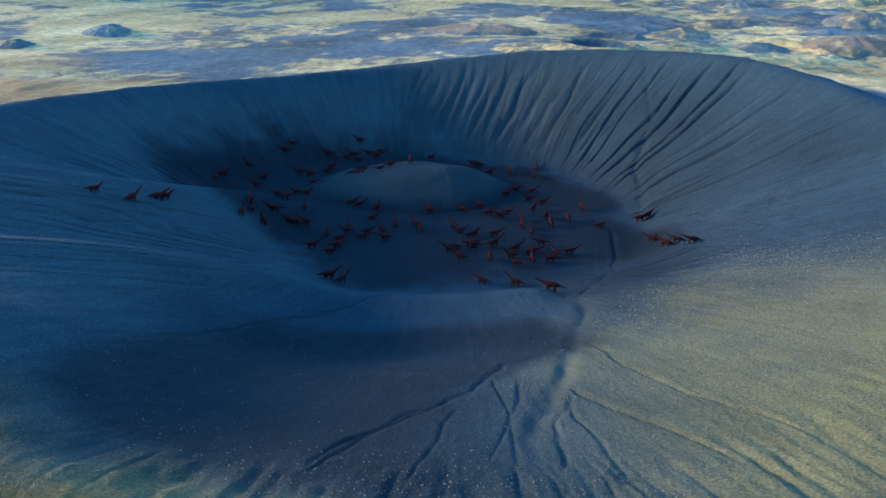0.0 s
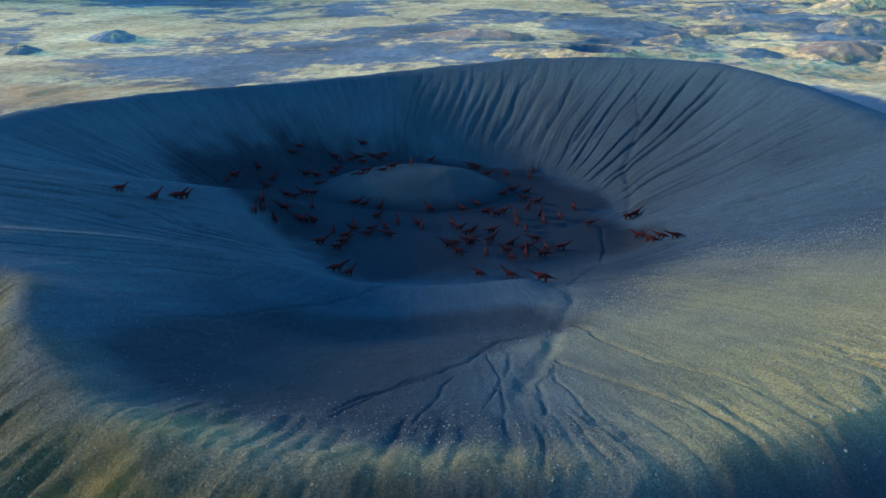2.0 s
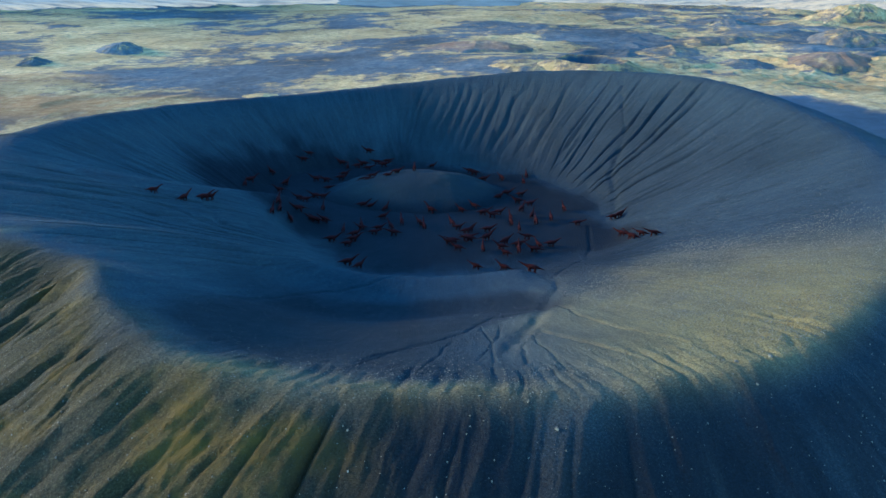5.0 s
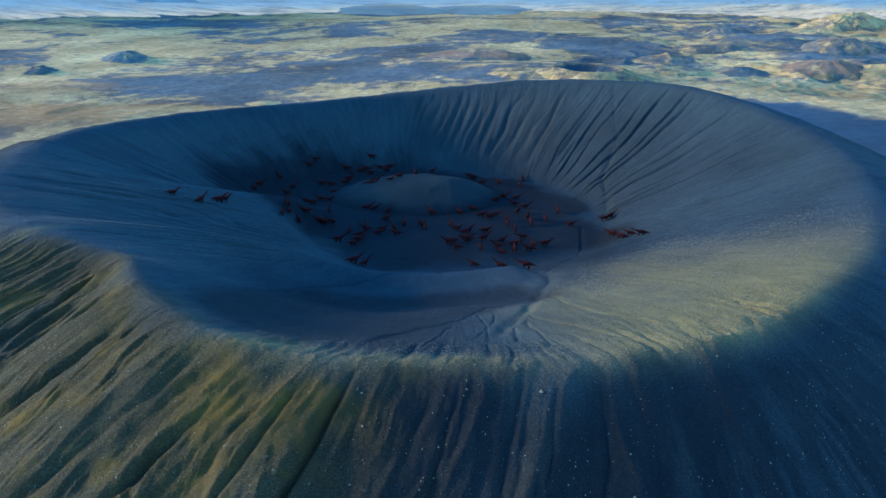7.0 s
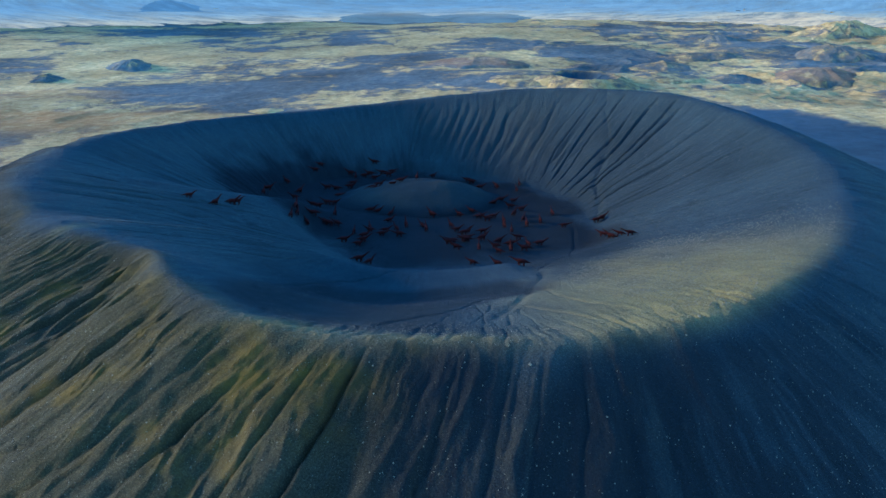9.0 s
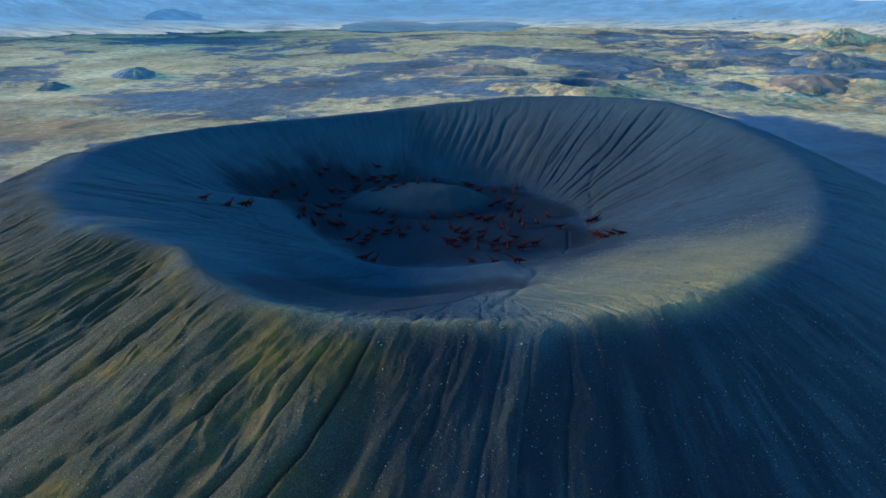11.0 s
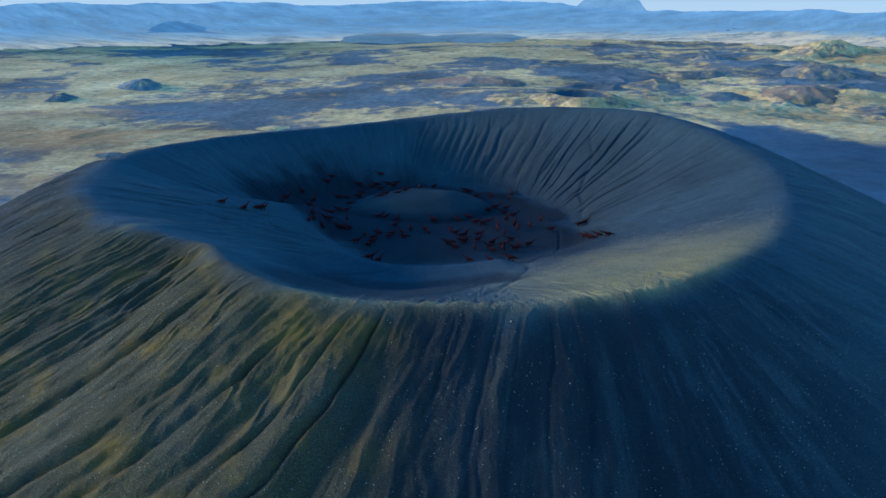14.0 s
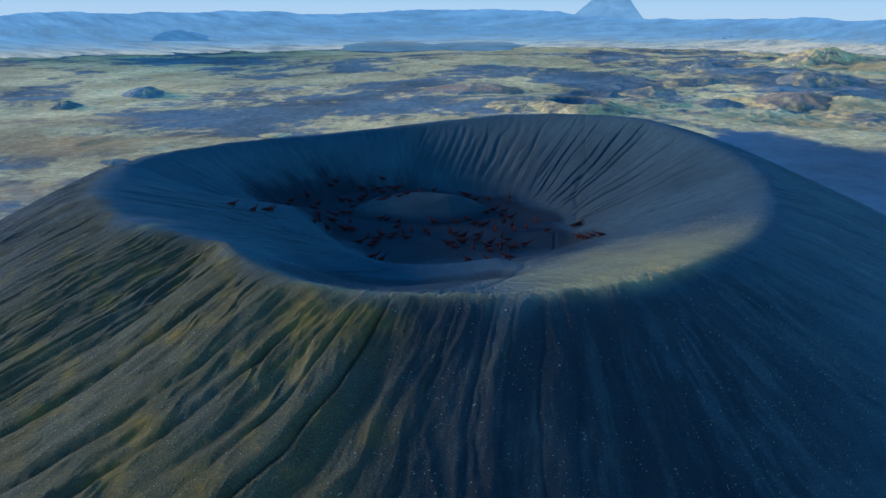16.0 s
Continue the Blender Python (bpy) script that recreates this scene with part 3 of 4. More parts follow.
def fields(tx, ty, places):
    """0 to 1: how much of the given fields covers a place."""
    cover = 0 * tx
    for px, py, wide, deep, amount in places:
        cover = np.maximum(cover, amount * (1 - smooth(0.45, 1.15, np.hypot((tx - px) / wide, (ty - py) / deep))))
    return cover


def ground():
    side = np.radians(np.concatenate([np.linspace(-180, -42, 60, endpoint=False), np.linspace(-42, 42, 720, endpoint=False), np.linspace(42, 180, 60)]))
    d = np.concatenate([np.linspace(0.02, 14, 20, endpoint=False), np.linspace(14, 30, 110, endpoint=False), np.linspace(30, 60.8, 250)])
    x, y = d[:, None] * np.sin(side), d[:, None] * np.cos(side)
    z, tx, ty, bearing, true_z = land(x, y)
    from_crater = np.hypot(x - FLOOR[0], y - FLOOR[1])
    turn = np.degrees(np.arctan2(y - FLOOR[1], x - FLOOR[0]))
    z = z - 1.2 * (1 - smooth(8.0, 12.5, from_crater))
    wx, wy = tx + 5 * fbm(tx * 0.12, ty * 0.12, 3, 303), ty + 5 * fbm(tx * 0.12 + 9, ty * 0.12, 3, 305)
    n = fbm(wx * 0.14, wy * 0.14, 6, 301, 0.6)
    streak = fbm(wx * 0.5 + 3, wy * 0.5, 5, 311, 0.62)
    fx, fy = wx - 2.5 + 3 * (streak - 0.5), wy - 2.5 + 3 * (n - 0.5)
    field = fields(fx, fy, LAVA_FIELDS) - fields(fx, fy, STRAW_FIELDS)
    lava = smooth(0.42, 0.68, 0.62 * n + 0.38 * streak + 0.14 * field + 0.03 * smooth(4, 14, bearing) - 0.01)
    rust = 0.7 * fields(fx, fy, RUST_FIELDS) * smooth(0.30, 0.56, 0.5 * n + 0.5 * streak)
    # dark ash apron, in part painted for the cone's shadow
    apron = 1 - smooth(-0.7, 0.7, from_crater - 10.5 - 14.5 * smooth(-90, -40, turn) * (1 - smooth(52, 74, turn)) - 7 * (n - 0.5))
    sedge = fields(fx, fy, SEDGE_FIELDS) * smooth(0.26, 0.52, 0.4 * n + 0.6 * streak)
    ob = sheet("ground", x, y, z, False, LAND, [("lava", lava), ("rust", rust), ("sedge", sedge), ("tan", apron)], (tx, ty, true_z))
    true_place(ob, tx, ty)
    tagged(ob, "straw-coloured heath plain patched with dark lava fields", "ground", kind="structure")
    return ob


crater()
ground()


# ---- far land: hills, drawn in with the distance, and the painted blue haze behind ----
def place_true(tx, ty):
    """Plan point, drawing-in factor and land height of a true place."""
    far = math.hypot(tx, ty)
    d = far if far < NEAR else NEAR + SPAN * (1 - math.exp(-(far - NEAR) / REACH))
    x, y = tx * d / far, ty * d / far
    z = float(land(np.array([x]), np.array([y]))[0][0])
    return x, y, d / far, z


def hill(label, tx, ty, wide, deep, high, bowl, lava, rust, seed, category="hill", cover_mat=None):
    """A hill of the far plain, with a crater of its own if bowl is given; lava and rust say how it is covered."""
    x0, y0, k, z0 = place_true(tx, ty)
    z0 = z0 + (1.1 * k if bowl else 0)
    turn = np.linspace(0, 2 * np.pi, 150, endpoint=False)
    s = np.linspace(0.004, 1.35, 64)[:, None]
    edge = 1 + 0.55 * (fbm(np.cos(turn) * 1.4 + seed, np.sin(turn) * 1.4, 4, seed) - 0.5)
    ax, ay = s * edge * np.cos(turn) * wide, s * edge * np.sin(turn) * deep
    shape = np.clip(1 - s ** 1.8, 0, 1) ** 1.35 + 0 * turn
    if bowl:
        lip = (1 - 0.7 ** 1.8) ** 1.35
        shape = np.minimum(shape / lip, 1 - bowl * (1 - smooth(0.2, 0.72, s)))
    grain = 2.6 / max(wide, deep)
    n = 0.55 * (ridged((tx + ax) * grain * 0.6, (ty + ay) * grain * 0.6, 3, seed, 0.4) - 0.42)
    gully = 0.10 * rill(turn + 0 * s, 26, seed, 1.2 * n, s, 0.2, 0.3) * smooth(0.1, 0.4, s)
    fade = 1 - smooth(0.8, 1.15, s)
    rise = high * (0.48 * shape * (1 + 0.6 * n - gully) + 0.2 * n * fade - 0.12 - 0.8 * smooth(0.9, 1.35, s))
    z = z0 + k * rise
    cover = fbm((tx + ax) * grain * 1.4, (ty + ay) * grain * 1.4, 4, seed + 9) - 0.5
    # the inside of a bowl is painted dark for its shade, here and below
    dark = np.clip(lava + 1.1 * cover + (1.0 * (1 - smooth(0.45, 0.66, s)) if bowl else 0), 0, 1)
    ob = sheet("hill" if not bowl else "small_crater", x0 + k * ax, y0 + k * ay, z, True, cover_mat or LAND,
               [("far", 0.55 + 0.3 * smooth(0.2, 1.0, s) + 0 * ax), ("lava", dark), ("rust", np.clip(rust * (1 + 1.2 * cover), 0, 1) * (1 - smooth(0.8, 1.1, s)) + 0 * ax), ("tan", (1 - smooth(0.52, 0.7, s + 0.2 * cover)) * (1.0 if bowl else 0.0) + 0 * ax)], (tx + ax, ty + ay, rise))
    true_place(ob, tx + ax, ty + ay)
    return tagged(ob, label, category)


hill("dark mossy hill standing alone on the straw plain", -24.3, 52.2, 2.4, 2.2, 1.3, 0, 0.75, 0, 401)
hill("low mossy knoll on the straw plain", -26.6, 44.6, 1.3, 1.4, 0.7, 0, 0.6, 0, 402)
hill("shallow tuff crater, its inner shade painted dark", 8.0, 38.6, 2.9, 2.7, 0.62, 1.7, 0.15, 0, 403, "crater")
hill("rust-brown scree hill among grassy lava", 24.6, 44.0, 3.0, 2.4, 1.15, 0, 0.6, 0.75, 404)
hill("dark grassy hill with a rocky crown", 27.3, 70.0, 5.0, 3.4, 2.0, 0, 0.8, 0.1, 405)
hill("broad dark scree hill beyond the lava", 31.6, 55.0, 3.4, 2.4, 1.9, 0, 0.6, 0.1, 406)
hill("low rust-red lava mound", 3.0, 50.0, 3.6, 2.6, 0.8, 0, 0.5, 0.8, 407)
hill("grassy ridge with shaded gullies", 13.5, 42.0, 2.8, 2.0, 0.5, 0, 0.3, 0, 408)
hill("dark lava knoll on the plain", 18.4, 42.5, 2.6, 1.6, 0.8, 0, 0.8, 0, 409)
hill("grassy ridge with shaded gullies", 4.8, 39.5, 2.0, 1.6, 0.35, 0, 0.35, 0.1, 410)
hill("steep pale hill at the foot of the far ridge", 46.6, 80.0, 6.5, 4.0, 3.8, 0, 0.2, 0, 411)
hill("pale sandy slope of the far ridge", 54.0, 74.0, 10.0, 5.0, 3.2, 0, 0.0, 0, 412)
hill("small dark lava hummock on the plain", -14.8, 27.2, 0.9, 0.7, 0.3, 0, 0.8, 0, 415)
hill("grassy ridge with shaded gullies", 15.5, 48.0, 3.2, 1.7, 0.9, 0, 0.45, 0.1, 416)
hill("low grassy swell patched with lava", 21.5, 55.0, 3.6, 2.0, 0.9, 0, 0.5, 0.1, 418)
hill("pale dusty outcrop on the plain", -8.9, 33.2, 1.1, 0.6, 0.25, 0, 0.0, 0, 420, "outcrop")


def painted_haze(name, tint=(1.0, 1.0, 1.0)):
    """The far country with haze painted into its glowing colour, from straw nearby to pale blue at the skyline."""
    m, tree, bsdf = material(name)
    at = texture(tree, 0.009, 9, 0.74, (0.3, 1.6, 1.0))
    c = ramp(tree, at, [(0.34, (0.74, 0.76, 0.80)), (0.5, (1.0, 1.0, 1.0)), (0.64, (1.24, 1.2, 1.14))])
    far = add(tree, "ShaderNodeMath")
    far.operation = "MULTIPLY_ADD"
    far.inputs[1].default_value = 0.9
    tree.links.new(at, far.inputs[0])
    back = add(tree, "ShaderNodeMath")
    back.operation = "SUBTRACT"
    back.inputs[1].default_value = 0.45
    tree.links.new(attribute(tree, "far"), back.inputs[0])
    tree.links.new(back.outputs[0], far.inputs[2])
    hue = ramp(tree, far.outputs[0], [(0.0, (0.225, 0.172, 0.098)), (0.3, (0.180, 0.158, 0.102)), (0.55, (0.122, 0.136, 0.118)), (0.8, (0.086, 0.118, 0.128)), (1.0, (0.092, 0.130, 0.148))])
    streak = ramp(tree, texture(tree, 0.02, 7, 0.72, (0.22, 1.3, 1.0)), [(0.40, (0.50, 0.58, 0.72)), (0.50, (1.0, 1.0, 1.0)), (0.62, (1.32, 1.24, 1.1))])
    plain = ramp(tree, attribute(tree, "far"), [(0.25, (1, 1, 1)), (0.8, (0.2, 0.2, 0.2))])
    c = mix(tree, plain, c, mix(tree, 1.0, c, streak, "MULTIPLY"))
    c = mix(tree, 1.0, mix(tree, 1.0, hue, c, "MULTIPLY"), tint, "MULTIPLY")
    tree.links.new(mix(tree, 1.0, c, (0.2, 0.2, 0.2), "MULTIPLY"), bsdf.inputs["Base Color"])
    # the painted haze glows, so sun and sky hardly change it
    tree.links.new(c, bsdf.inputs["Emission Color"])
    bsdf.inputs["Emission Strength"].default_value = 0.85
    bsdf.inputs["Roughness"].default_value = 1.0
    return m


def sky_material():
    m, tree, bsdf = material("horizon_sky")
    hue = ramp(tree, attribute(tree, "far"), [(0.0, (0.285, 0.262, 0.20)), (0.5, (0.27, 0.258, 0.205)), (1.0, (0.24, 0.25, 0.205))])
    bsdf.inputs["Base Color"].default_value = (0, 0, 0, 1)
    tree.links.new(hue, bsdf.inputs["Emission Color"])
    bsdf.inputs["Emission Strength"].default_value = 0.9
    bsdf.inputs["Roughness"].default_value = 1.0
    return m


DISTANCE = painted_haze("painted_haze_distance")
HAZED_PEAK = painted_haze("hazed_peak", (1.15, 1.05, 0.98))
HAZED_HILL = painted_haze("hazed_hill", (0.62, 0.72, 0.82))
RIDGE = painted_haze("hazy_ridge", (0.66, 0.62, 0.55))
hill("long ridge across the far plain, haze painted on", -9.0, 121.0, 10.5, 4.0, 1.1, 0, 0.6, 0, 413, cover_mat=RIDGE)
hill("long ridge across the far plain, haze painted on", 7.9, 119.0, 11.0, 4.0, 1.2, 0, 0.6, 0, 414, cover_mat=RIDGE)


def backdrop():
    """The far country and its skyline, too far to shift."""
    side = np.radians(np.linspace(-39, 39, 800))
    d = np.concatenate([np.linspace(55.6, 61.6, 90), np.linspace(61.65, 63.2, 50)])[:, None]
    x, y = d * np.sin(side), d * np.cos(side)
    z, _, _, deg, _ = land(x, y)
    top = 0.15 + 63.2 * np.tan(np.radians(-0.50 + 0.55 * np.exp(-((deg - 3) / 9) ** 2) + 0.25 * np.exp(-((deg + 20) / 14) ** 2)
                                          + 0.5 * (fbm(deg * 0.35 + 4, deg * 0, 5, 501) - 0.5)))
    start = land(61.6 * np.sin(side), 61.6 * np.cos(side))[0]
    up = smooth(61.3, 63.2, d + 0 * x)
    z = z - 0.05 + 0.14 * (fbm(x * 0.3, y * 1.2, 4, 521) - 0.5) * smooth(55.6, 56.6, d) + 0.10 * smooth(55.6, 57.0, d)
    z = np.where(d > 61.3, start + 0.2 + (top - start - 0.2) * up, z)
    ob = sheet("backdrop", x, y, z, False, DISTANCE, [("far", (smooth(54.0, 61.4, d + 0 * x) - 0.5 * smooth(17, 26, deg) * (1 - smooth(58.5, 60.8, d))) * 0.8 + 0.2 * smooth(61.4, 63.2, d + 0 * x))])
    tagged(ob, "hazy blue far country with low mesas on the skyline", "distance", kind="structure")
    side = np.radians(np.linspace(-27.5, -14.5, 90))
    deg = np.degrees(side)
    s = np.linspace(0, 1, 20)[:, None]
    crown = np.exp(-((deg + 21.8) / np.where(deg < -21.8, 1.8, 2.6)) ** 2) * (1 + 0.15 * (fbm(deg * 2, deg * 0, 3, 531) - 0.5))
    d = 59.5 + 1.2 * s
    z = land(59.5 * np.sin(side), 59.5 * np.cos(side))[0] + 0.1 + 0.85 * crown * s
    tagged(sheet("backdrop_hill", d * np.sin(side), d * np.cos(side), z, False, HAZED_HILL, [("far", 0.85 + 0 * z)]), "flat far hill with blue haze painted on", "hill", kind="structure")
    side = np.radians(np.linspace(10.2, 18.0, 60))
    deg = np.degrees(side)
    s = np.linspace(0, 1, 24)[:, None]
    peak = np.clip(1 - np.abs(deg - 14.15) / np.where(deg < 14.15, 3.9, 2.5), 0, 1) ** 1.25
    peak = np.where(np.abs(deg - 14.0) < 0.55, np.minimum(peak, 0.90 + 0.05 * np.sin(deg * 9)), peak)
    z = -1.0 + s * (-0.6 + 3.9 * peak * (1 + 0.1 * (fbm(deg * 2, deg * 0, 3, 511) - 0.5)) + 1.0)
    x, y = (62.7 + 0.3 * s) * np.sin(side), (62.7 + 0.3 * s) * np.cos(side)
    tagged(sheet("backdrop_mountain", x, y, z, False, HAZED_PEAK, [("far", 1.0 + 0 * z)]), "table mountain on the skyline, its blue haze painted on", "mountain", kind="structure")
    # added glowing card with a painted sky, over the world's whiter horizon
    side = np.radians(np.linspace(-37, 37, 60))
    s = np.linspace(0, 1, 12)[:, None]
    z = -1.0 + 2.3 * s + 0 * side
    tagged(sheet("backdrop_sky", 64.0 * np.sin(side) + 0 * s, 64.0 * np.cos(side) + 0 * s, z, False, sky_material(), [("far", s + 0 * side)]), "pale blue hazy sky above the skyline", "sky", kind="structure")


backdrop()


# ---- inside the crater ----
def mound():
    turn = np.linspace(0, 2 * np.pi, 220, endpoint=False)
    s = np.linspace(0.003, 1.12, 70)[:, None]
    edge = 1 + 0.16 * (fbm(np.cos(turn) + 3, np.sin(turn), 3, 601) - 0.5)
    x = -0.35 + 1.27 * s * edge * np.cos(turn) + 0.12 * s * np.cos(turn) ** 2 - 0.42 * s * np.clip(-np.cos(turn), 0, 1) ** 2
    y = 10.42 + 0.98 * s * edge * np.sin(turn)
    n = fbm(x * 3, y * 3, 4, 611) - 0.5
    z = FLOOR_Z + 0.36 * np.clip(1 - s ** 1.7, -0.2, 1) + 0.05 * n - 0.02
    # mound darkened all over, and more towards its foot
    ob = sheet("central_mound", x, y, z, True, ASH, [("tan", np.clip(0.5 + 0.6 * n - 0.5 * smooth(0.6, 1.0, s), 0, 1) * 0.4), ("dark_and_shade", 0.6 + 0.4 * smooth(0.72, 1.0, s) + 0 * x)])
    return tagged(ob, "low rounded ash mound in the middle of the crater floor", "mound")


mound()


def surface(x, y):
    """Height of the crater, its mound included, at one place of the plan."""
    z = float(crater_height(np.array([x]), np.array([y]))[0])
    s = math.hypot((x + 0.35) / 1.27, (y - 10.42) / 0.98)
    return max(z, FLOOR_Z + 0.36 * max(0.0, 1 - s ** 1.7) - 0.03)


# ---- long-necked dinosaurs standing still, not statues: one plain mesh each ----
def tube(bm, spine, sides=8):
    """A closed tapering tube along (x, y, z, half width, half height)."""
    rings = []
    for n, (x, y, z, w, h) in enumerate(spine):
        a, b = spine[max(n - 1, 0)], spine[min(n + 1, len(spine) - 1)]
        way = Vector((b[0] - a[0], b[1] - a[1], b[2] - a[2])).normalized()
        across = way.cross(Vector((0, 0, 1)))
        across = across.normalized() if across.length > 0.2 else Vector((0, 1, 0))
        above = across.cross(way)
        rings.append([bm.verts.new(Vector((x, y, z)) + across * (w * math.cos(k * math.tau / sides)) + above * (h * math.sin(k * math.tau / sides))) for k in range(sides)])
    for a, b in zip(rings, rings[1:]):
        for k in range(sides):
            bm.faces.new((a[k], a[(k + 1) % sides], b[(k + 1) % sides], b[k]))
    bm.faces.new(rings[0][::-1])
    bm.faces.new(rings[-1])


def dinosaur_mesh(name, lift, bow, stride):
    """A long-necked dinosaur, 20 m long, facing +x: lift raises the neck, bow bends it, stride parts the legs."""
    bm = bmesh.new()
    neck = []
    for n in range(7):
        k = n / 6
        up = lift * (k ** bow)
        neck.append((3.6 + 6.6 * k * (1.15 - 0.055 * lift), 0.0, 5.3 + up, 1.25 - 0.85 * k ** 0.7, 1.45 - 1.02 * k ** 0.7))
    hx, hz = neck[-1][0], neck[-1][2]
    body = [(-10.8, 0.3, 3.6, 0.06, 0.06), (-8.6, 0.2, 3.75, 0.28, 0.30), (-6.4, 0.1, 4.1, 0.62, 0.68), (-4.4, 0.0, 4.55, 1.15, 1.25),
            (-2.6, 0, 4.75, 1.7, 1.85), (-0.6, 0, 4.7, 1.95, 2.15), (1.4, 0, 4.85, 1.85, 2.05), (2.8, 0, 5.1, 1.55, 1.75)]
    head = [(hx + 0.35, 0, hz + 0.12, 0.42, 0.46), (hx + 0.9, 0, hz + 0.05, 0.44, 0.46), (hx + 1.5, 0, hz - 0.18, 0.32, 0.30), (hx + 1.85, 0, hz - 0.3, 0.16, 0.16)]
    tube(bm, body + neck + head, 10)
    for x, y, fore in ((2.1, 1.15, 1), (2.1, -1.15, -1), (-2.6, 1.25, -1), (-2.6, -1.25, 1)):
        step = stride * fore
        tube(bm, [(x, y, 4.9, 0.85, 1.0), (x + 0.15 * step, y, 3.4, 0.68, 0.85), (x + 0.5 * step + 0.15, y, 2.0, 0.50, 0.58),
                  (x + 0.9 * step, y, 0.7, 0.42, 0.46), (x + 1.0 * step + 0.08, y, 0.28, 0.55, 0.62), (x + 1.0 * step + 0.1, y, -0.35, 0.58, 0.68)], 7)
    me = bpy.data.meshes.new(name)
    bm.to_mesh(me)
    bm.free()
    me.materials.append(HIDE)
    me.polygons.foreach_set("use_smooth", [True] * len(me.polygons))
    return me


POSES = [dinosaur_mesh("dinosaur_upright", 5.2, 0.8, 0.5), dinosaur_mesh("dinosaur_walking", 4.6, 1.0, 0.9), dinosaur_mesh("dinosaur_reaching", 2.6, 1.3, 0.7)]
LOOKS = ["rust-red upright dinosaur", "rust-red striding dinosaur", "rust-red dinosaur with outstretched neck"]

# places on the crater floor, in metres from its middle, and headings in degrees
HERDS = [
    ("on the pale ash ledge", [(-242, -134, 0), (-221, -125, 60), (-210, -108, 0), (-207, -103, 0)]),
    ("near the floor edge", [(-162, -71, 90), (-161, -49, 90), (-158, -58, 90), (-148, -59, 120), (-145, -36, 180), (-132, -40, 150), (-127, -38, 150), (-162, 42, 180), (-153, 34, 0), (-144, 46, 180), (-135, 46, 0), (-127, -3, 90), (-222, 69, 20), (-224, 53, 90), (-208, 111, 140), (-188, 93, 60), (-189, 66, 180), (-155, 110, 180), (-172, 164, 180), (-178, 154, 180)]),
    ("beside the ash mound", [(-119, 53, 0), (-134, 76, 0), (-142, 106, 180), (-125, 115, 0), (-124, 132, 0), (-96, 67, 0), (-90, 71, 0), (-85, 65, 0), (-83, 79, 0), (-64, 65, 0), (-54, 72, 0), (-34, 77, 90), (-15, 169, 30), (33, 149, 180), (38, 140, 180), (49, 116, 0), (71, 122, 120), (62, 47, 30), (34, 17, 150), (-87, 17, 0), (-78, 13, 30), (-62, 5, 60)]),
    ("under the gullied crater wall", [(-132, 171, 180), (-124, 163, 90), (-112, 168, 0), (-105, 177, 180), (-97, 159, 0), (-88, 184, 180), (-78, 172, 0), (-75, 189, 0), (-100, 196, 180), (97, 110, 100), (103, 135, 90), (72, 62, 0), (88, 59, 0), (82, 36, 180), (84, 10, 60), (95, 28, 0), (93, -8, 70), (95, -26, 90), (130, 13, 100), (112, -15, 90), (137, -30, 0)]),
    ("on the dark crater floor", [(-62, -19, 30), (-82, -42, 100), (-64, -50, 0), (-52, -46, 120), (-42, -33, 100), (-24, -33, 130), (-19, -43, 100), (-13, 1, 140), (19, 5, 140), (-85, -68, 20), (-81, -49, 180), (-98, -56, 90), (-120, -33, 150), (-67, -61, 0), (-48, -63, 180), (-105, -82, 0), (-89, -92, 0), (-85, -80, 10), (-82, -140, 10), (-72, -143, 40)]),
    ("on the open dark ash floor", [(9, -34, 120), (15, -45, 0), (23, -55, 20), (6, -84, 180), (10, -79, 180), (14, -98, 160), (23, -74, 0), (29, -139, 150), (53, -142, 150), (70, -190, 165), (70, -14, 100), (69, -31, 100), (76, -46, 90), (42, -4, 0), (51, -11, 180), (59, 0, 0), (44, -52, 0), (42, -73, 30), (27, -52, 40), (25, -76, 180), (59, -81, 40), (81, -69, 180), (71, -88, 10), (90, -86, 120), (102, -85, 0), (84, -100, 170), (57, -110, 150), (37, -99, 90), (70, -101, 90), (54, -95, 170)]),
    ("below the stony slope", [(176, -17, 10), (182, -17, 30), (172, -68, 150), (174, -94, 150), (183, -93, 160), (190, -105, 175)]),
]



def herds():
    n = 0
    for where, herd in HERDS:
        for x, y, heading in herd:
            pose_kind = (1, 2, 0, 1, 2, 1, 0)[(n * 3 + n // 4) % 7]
            ob = new("standing_dinosaur", POSES[pose_kind])
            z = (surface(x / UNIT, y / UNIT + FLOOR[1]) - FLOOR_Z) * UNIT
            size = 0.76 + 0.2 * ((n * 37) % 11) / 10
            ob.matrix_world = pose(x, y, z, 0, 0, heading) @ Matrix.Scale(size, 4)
            # these are dinosaurs, filed under the statue category
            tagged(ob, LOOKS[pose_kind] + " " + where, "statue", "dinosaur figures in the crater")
            n += 1


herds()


# ---- stones ----
STONE_SHAPE = bmesh.new()
bmesh.ops.create_cone(STONE_SHAPE, cap_ends=False, segments=4, radius1=1.0, radius2=0.35, depth=1.2)
STONE_SHAPE.faces.new(sorted((v for v in STONE_SHAPE.verts if v.co.z > 0), key=lambda v: math.atan2(v.co.y, v.co.x)))
bmesh.ops.triangulate(STONE_SHAPE, faces=STONE_SHAPE.faces[:])
STONE_SHAPE.verts.index_update()
STONE_SHAPE_V = np.array([v.co[:] for v in STONE_SHAPE.verts])
STONE_SHAPE_F = np.array([[v.index for v in f.verts] for f in STONE_SHAPE.faces])
STONE_SHAPE.free()


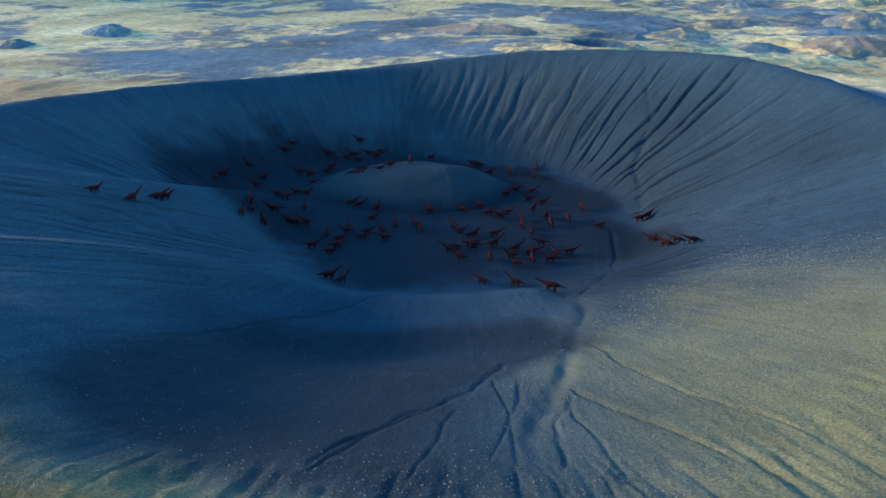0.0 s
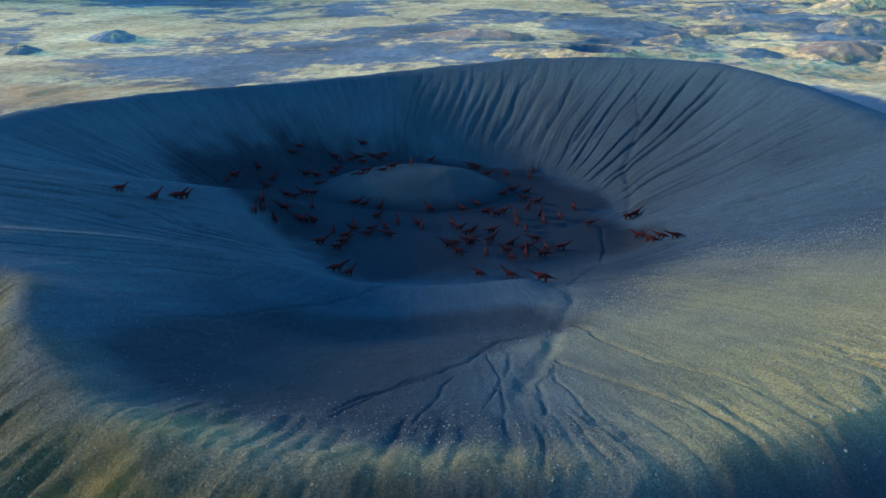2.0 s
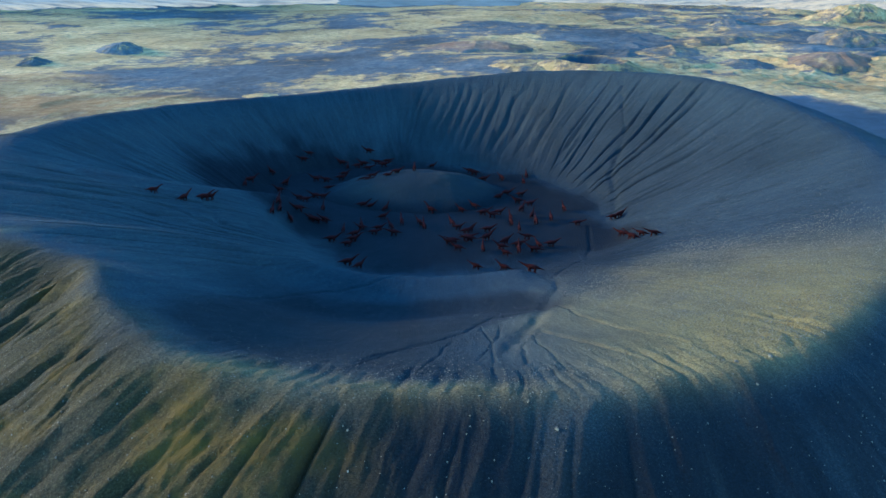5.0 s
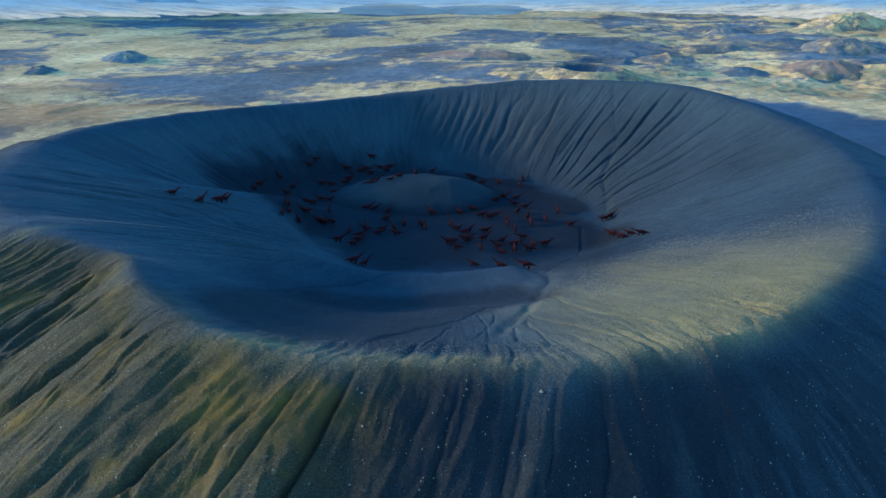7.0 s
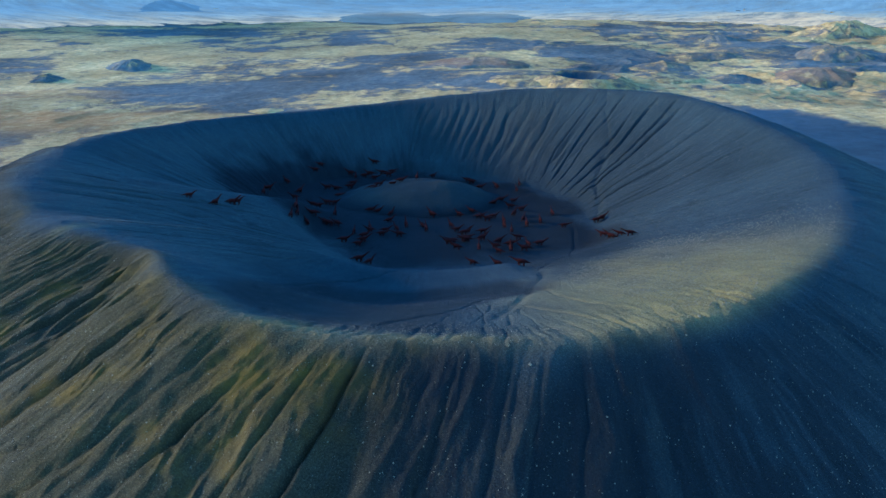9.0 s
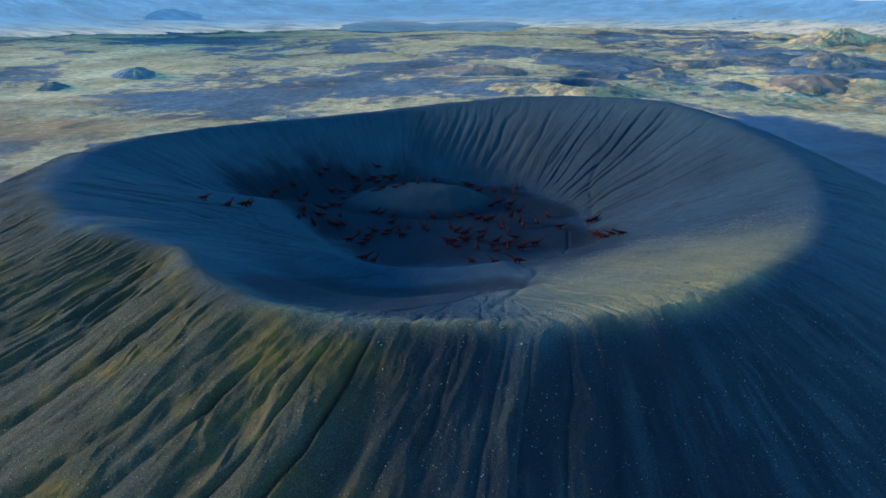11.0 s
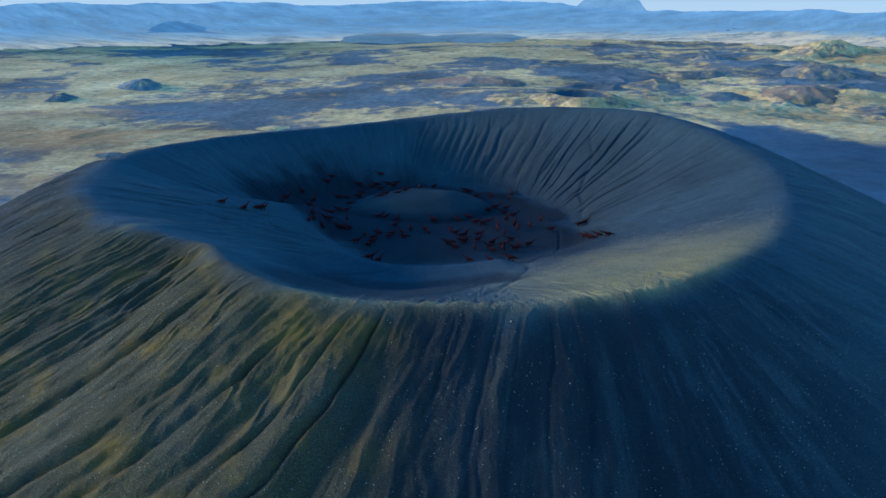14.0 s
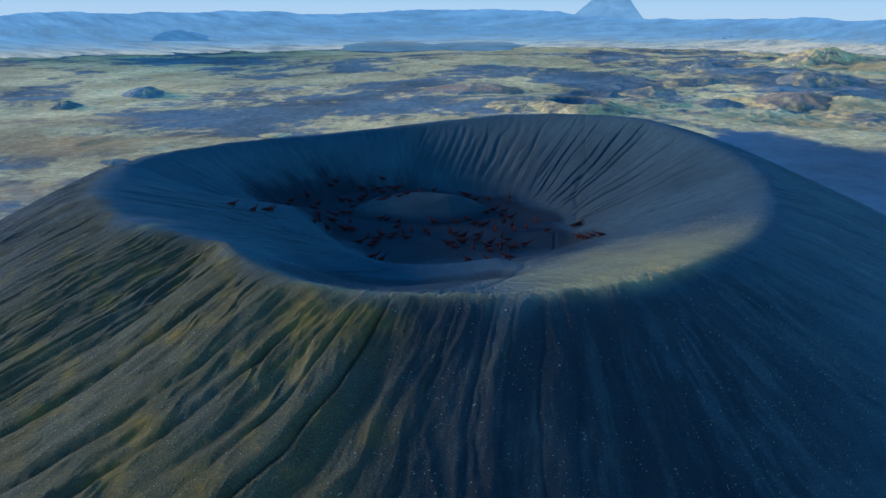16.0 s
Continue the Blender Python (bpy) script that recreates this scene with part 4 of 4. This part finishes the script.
def stones(name, label, turns, reach, count, seed, small, big):
    """Loose stones strewn over a stretch of the slopes; turns in degrees, reach as a share of the way to the rim."""
    rng = np.random.default_rng(seed)
    deg = rng.uniform(turns[0], turns[1], count * 2)
    s = rng.uniform(reach[0] ** 2, reach[1] ** 2, count * 2) ** 0.5
    turn = np.radians(np.where(deg > 180, deg - 360, deg))
    rim = np.interp(turn, TURNS, RIM_T)
    x, y = FLOOR[0] + s * rim * np.cos(turn), FLOOR[1] + s * rim * np.sin(turn)
    keep = fbm(x * 2.2, y * 2.2, 4, seed) + 0.6 * rng.random(count * 2) > 0.68
    thin = smooth(reach[0], reach[0] + 0.14, s) * (1 - smooth(reach[1] - 0.02, reach[1], s))
    thin = thin * smooth(turns[0], turns[0] + 8, deg) * (1 - smooth(turns[1] - 18, turns[1], deg))
    keep = keep & (rng.random(count * 2) < thin)
    x, y = x[keep][:count], y[keep][:count]
    at = to_world(x, y, crater_height(x, y))
    n = len(x)
    size = small + (big - small) * rng.random(n) ** 3
    v = STONE_SHAPE_V[None] * (1 + 0.35 * (rng.random((n, len(STONE_SHAPE_V), 1)) - 0.5)) * (size[:, None, None] * rng.uniform(0.7, 1.3, (n, 1, 3)))
    v = v + at[:, None, :] + np.array([0, 0, 0.25]) * size[:, None, None]
    f = (STONE_SHAPE_F[None] + (np.arange(n) * len(STONE_SHAPE_V))[:, None, None]).reshape(-1, 3)
    me = bpy.data.meshes.new(name)
    me.from_pydata(v.reshape(-1, 3), [], f)
    me.materials.append(STONE)
    return tagged(new(name, me), label, "stones", kind="stuff")


stones("flank_stones", "pale stones strewn over the outer ash flank", (200, 318), (1.0, 1.75), 26000, 701, 0.12, 0.5)
stones("slope_stones", "pale stones strewn over the inner ash slope", (284, 332), (0.55, 1.02), 28000, 702, 0.15, 0.50)
stones("wall_stones", "scattered small stones on the steep inner wall", (330, 400), (0.5, 1.0), 3500, 705, 0.08, 0.30)
stones("crest_stones", "tan gravel along the crest of the rim", (256, 294), (0.86, 1.02), 5500, 704, 0.12, 0.42)
stones("near_slope_stones", "small pale stones on the shaded inner slope", (195, 290), (0.45, 1.0), 7000, 703, 0.08, 0.34)


def boulder(x, y, size, seed):
    bm = bmesh.new()
    bmesh.ops.create_icosphere(bm, subdivisions=2, radius=size)
    for v in bm.verts:
        v.co *= 1 + 0.45 * noise.noise(v.co * (1.1 / size) + Vector((seed * 3.7, 0, 0)))
        v.co.z *= 0.75
    me = bpy.data.meshes.new("boulder")
    bm.to_mesh(me)
    bm.free()
    me.materials.append(STONE)
    ob = new("boulder", me)
    ob.location = (x * UNIT, (y - FLOOR[1]) * UNIT, (float(crater_height(np.array([x]), np.array([y]))[0]) - FLOOR_Z) * UNIT + size * 0.35)
    return tagged(ob, "pale boulder lying on the dark ash rim", "boulder", "boulders on the rim")


for boulder_x, boulder_y, boulder_size in ((1.76, 3.76, 0.80), (1.56, 3.72, 0.70), (0.53, 3.17, 0.75), (1.59, 3.52, 0.50), (-0.42, 3.16, 0.50), (0.89, 4.14, 0.50)):
    boulder(boulder_x, boulder_y, boulder_size, boulder_x)
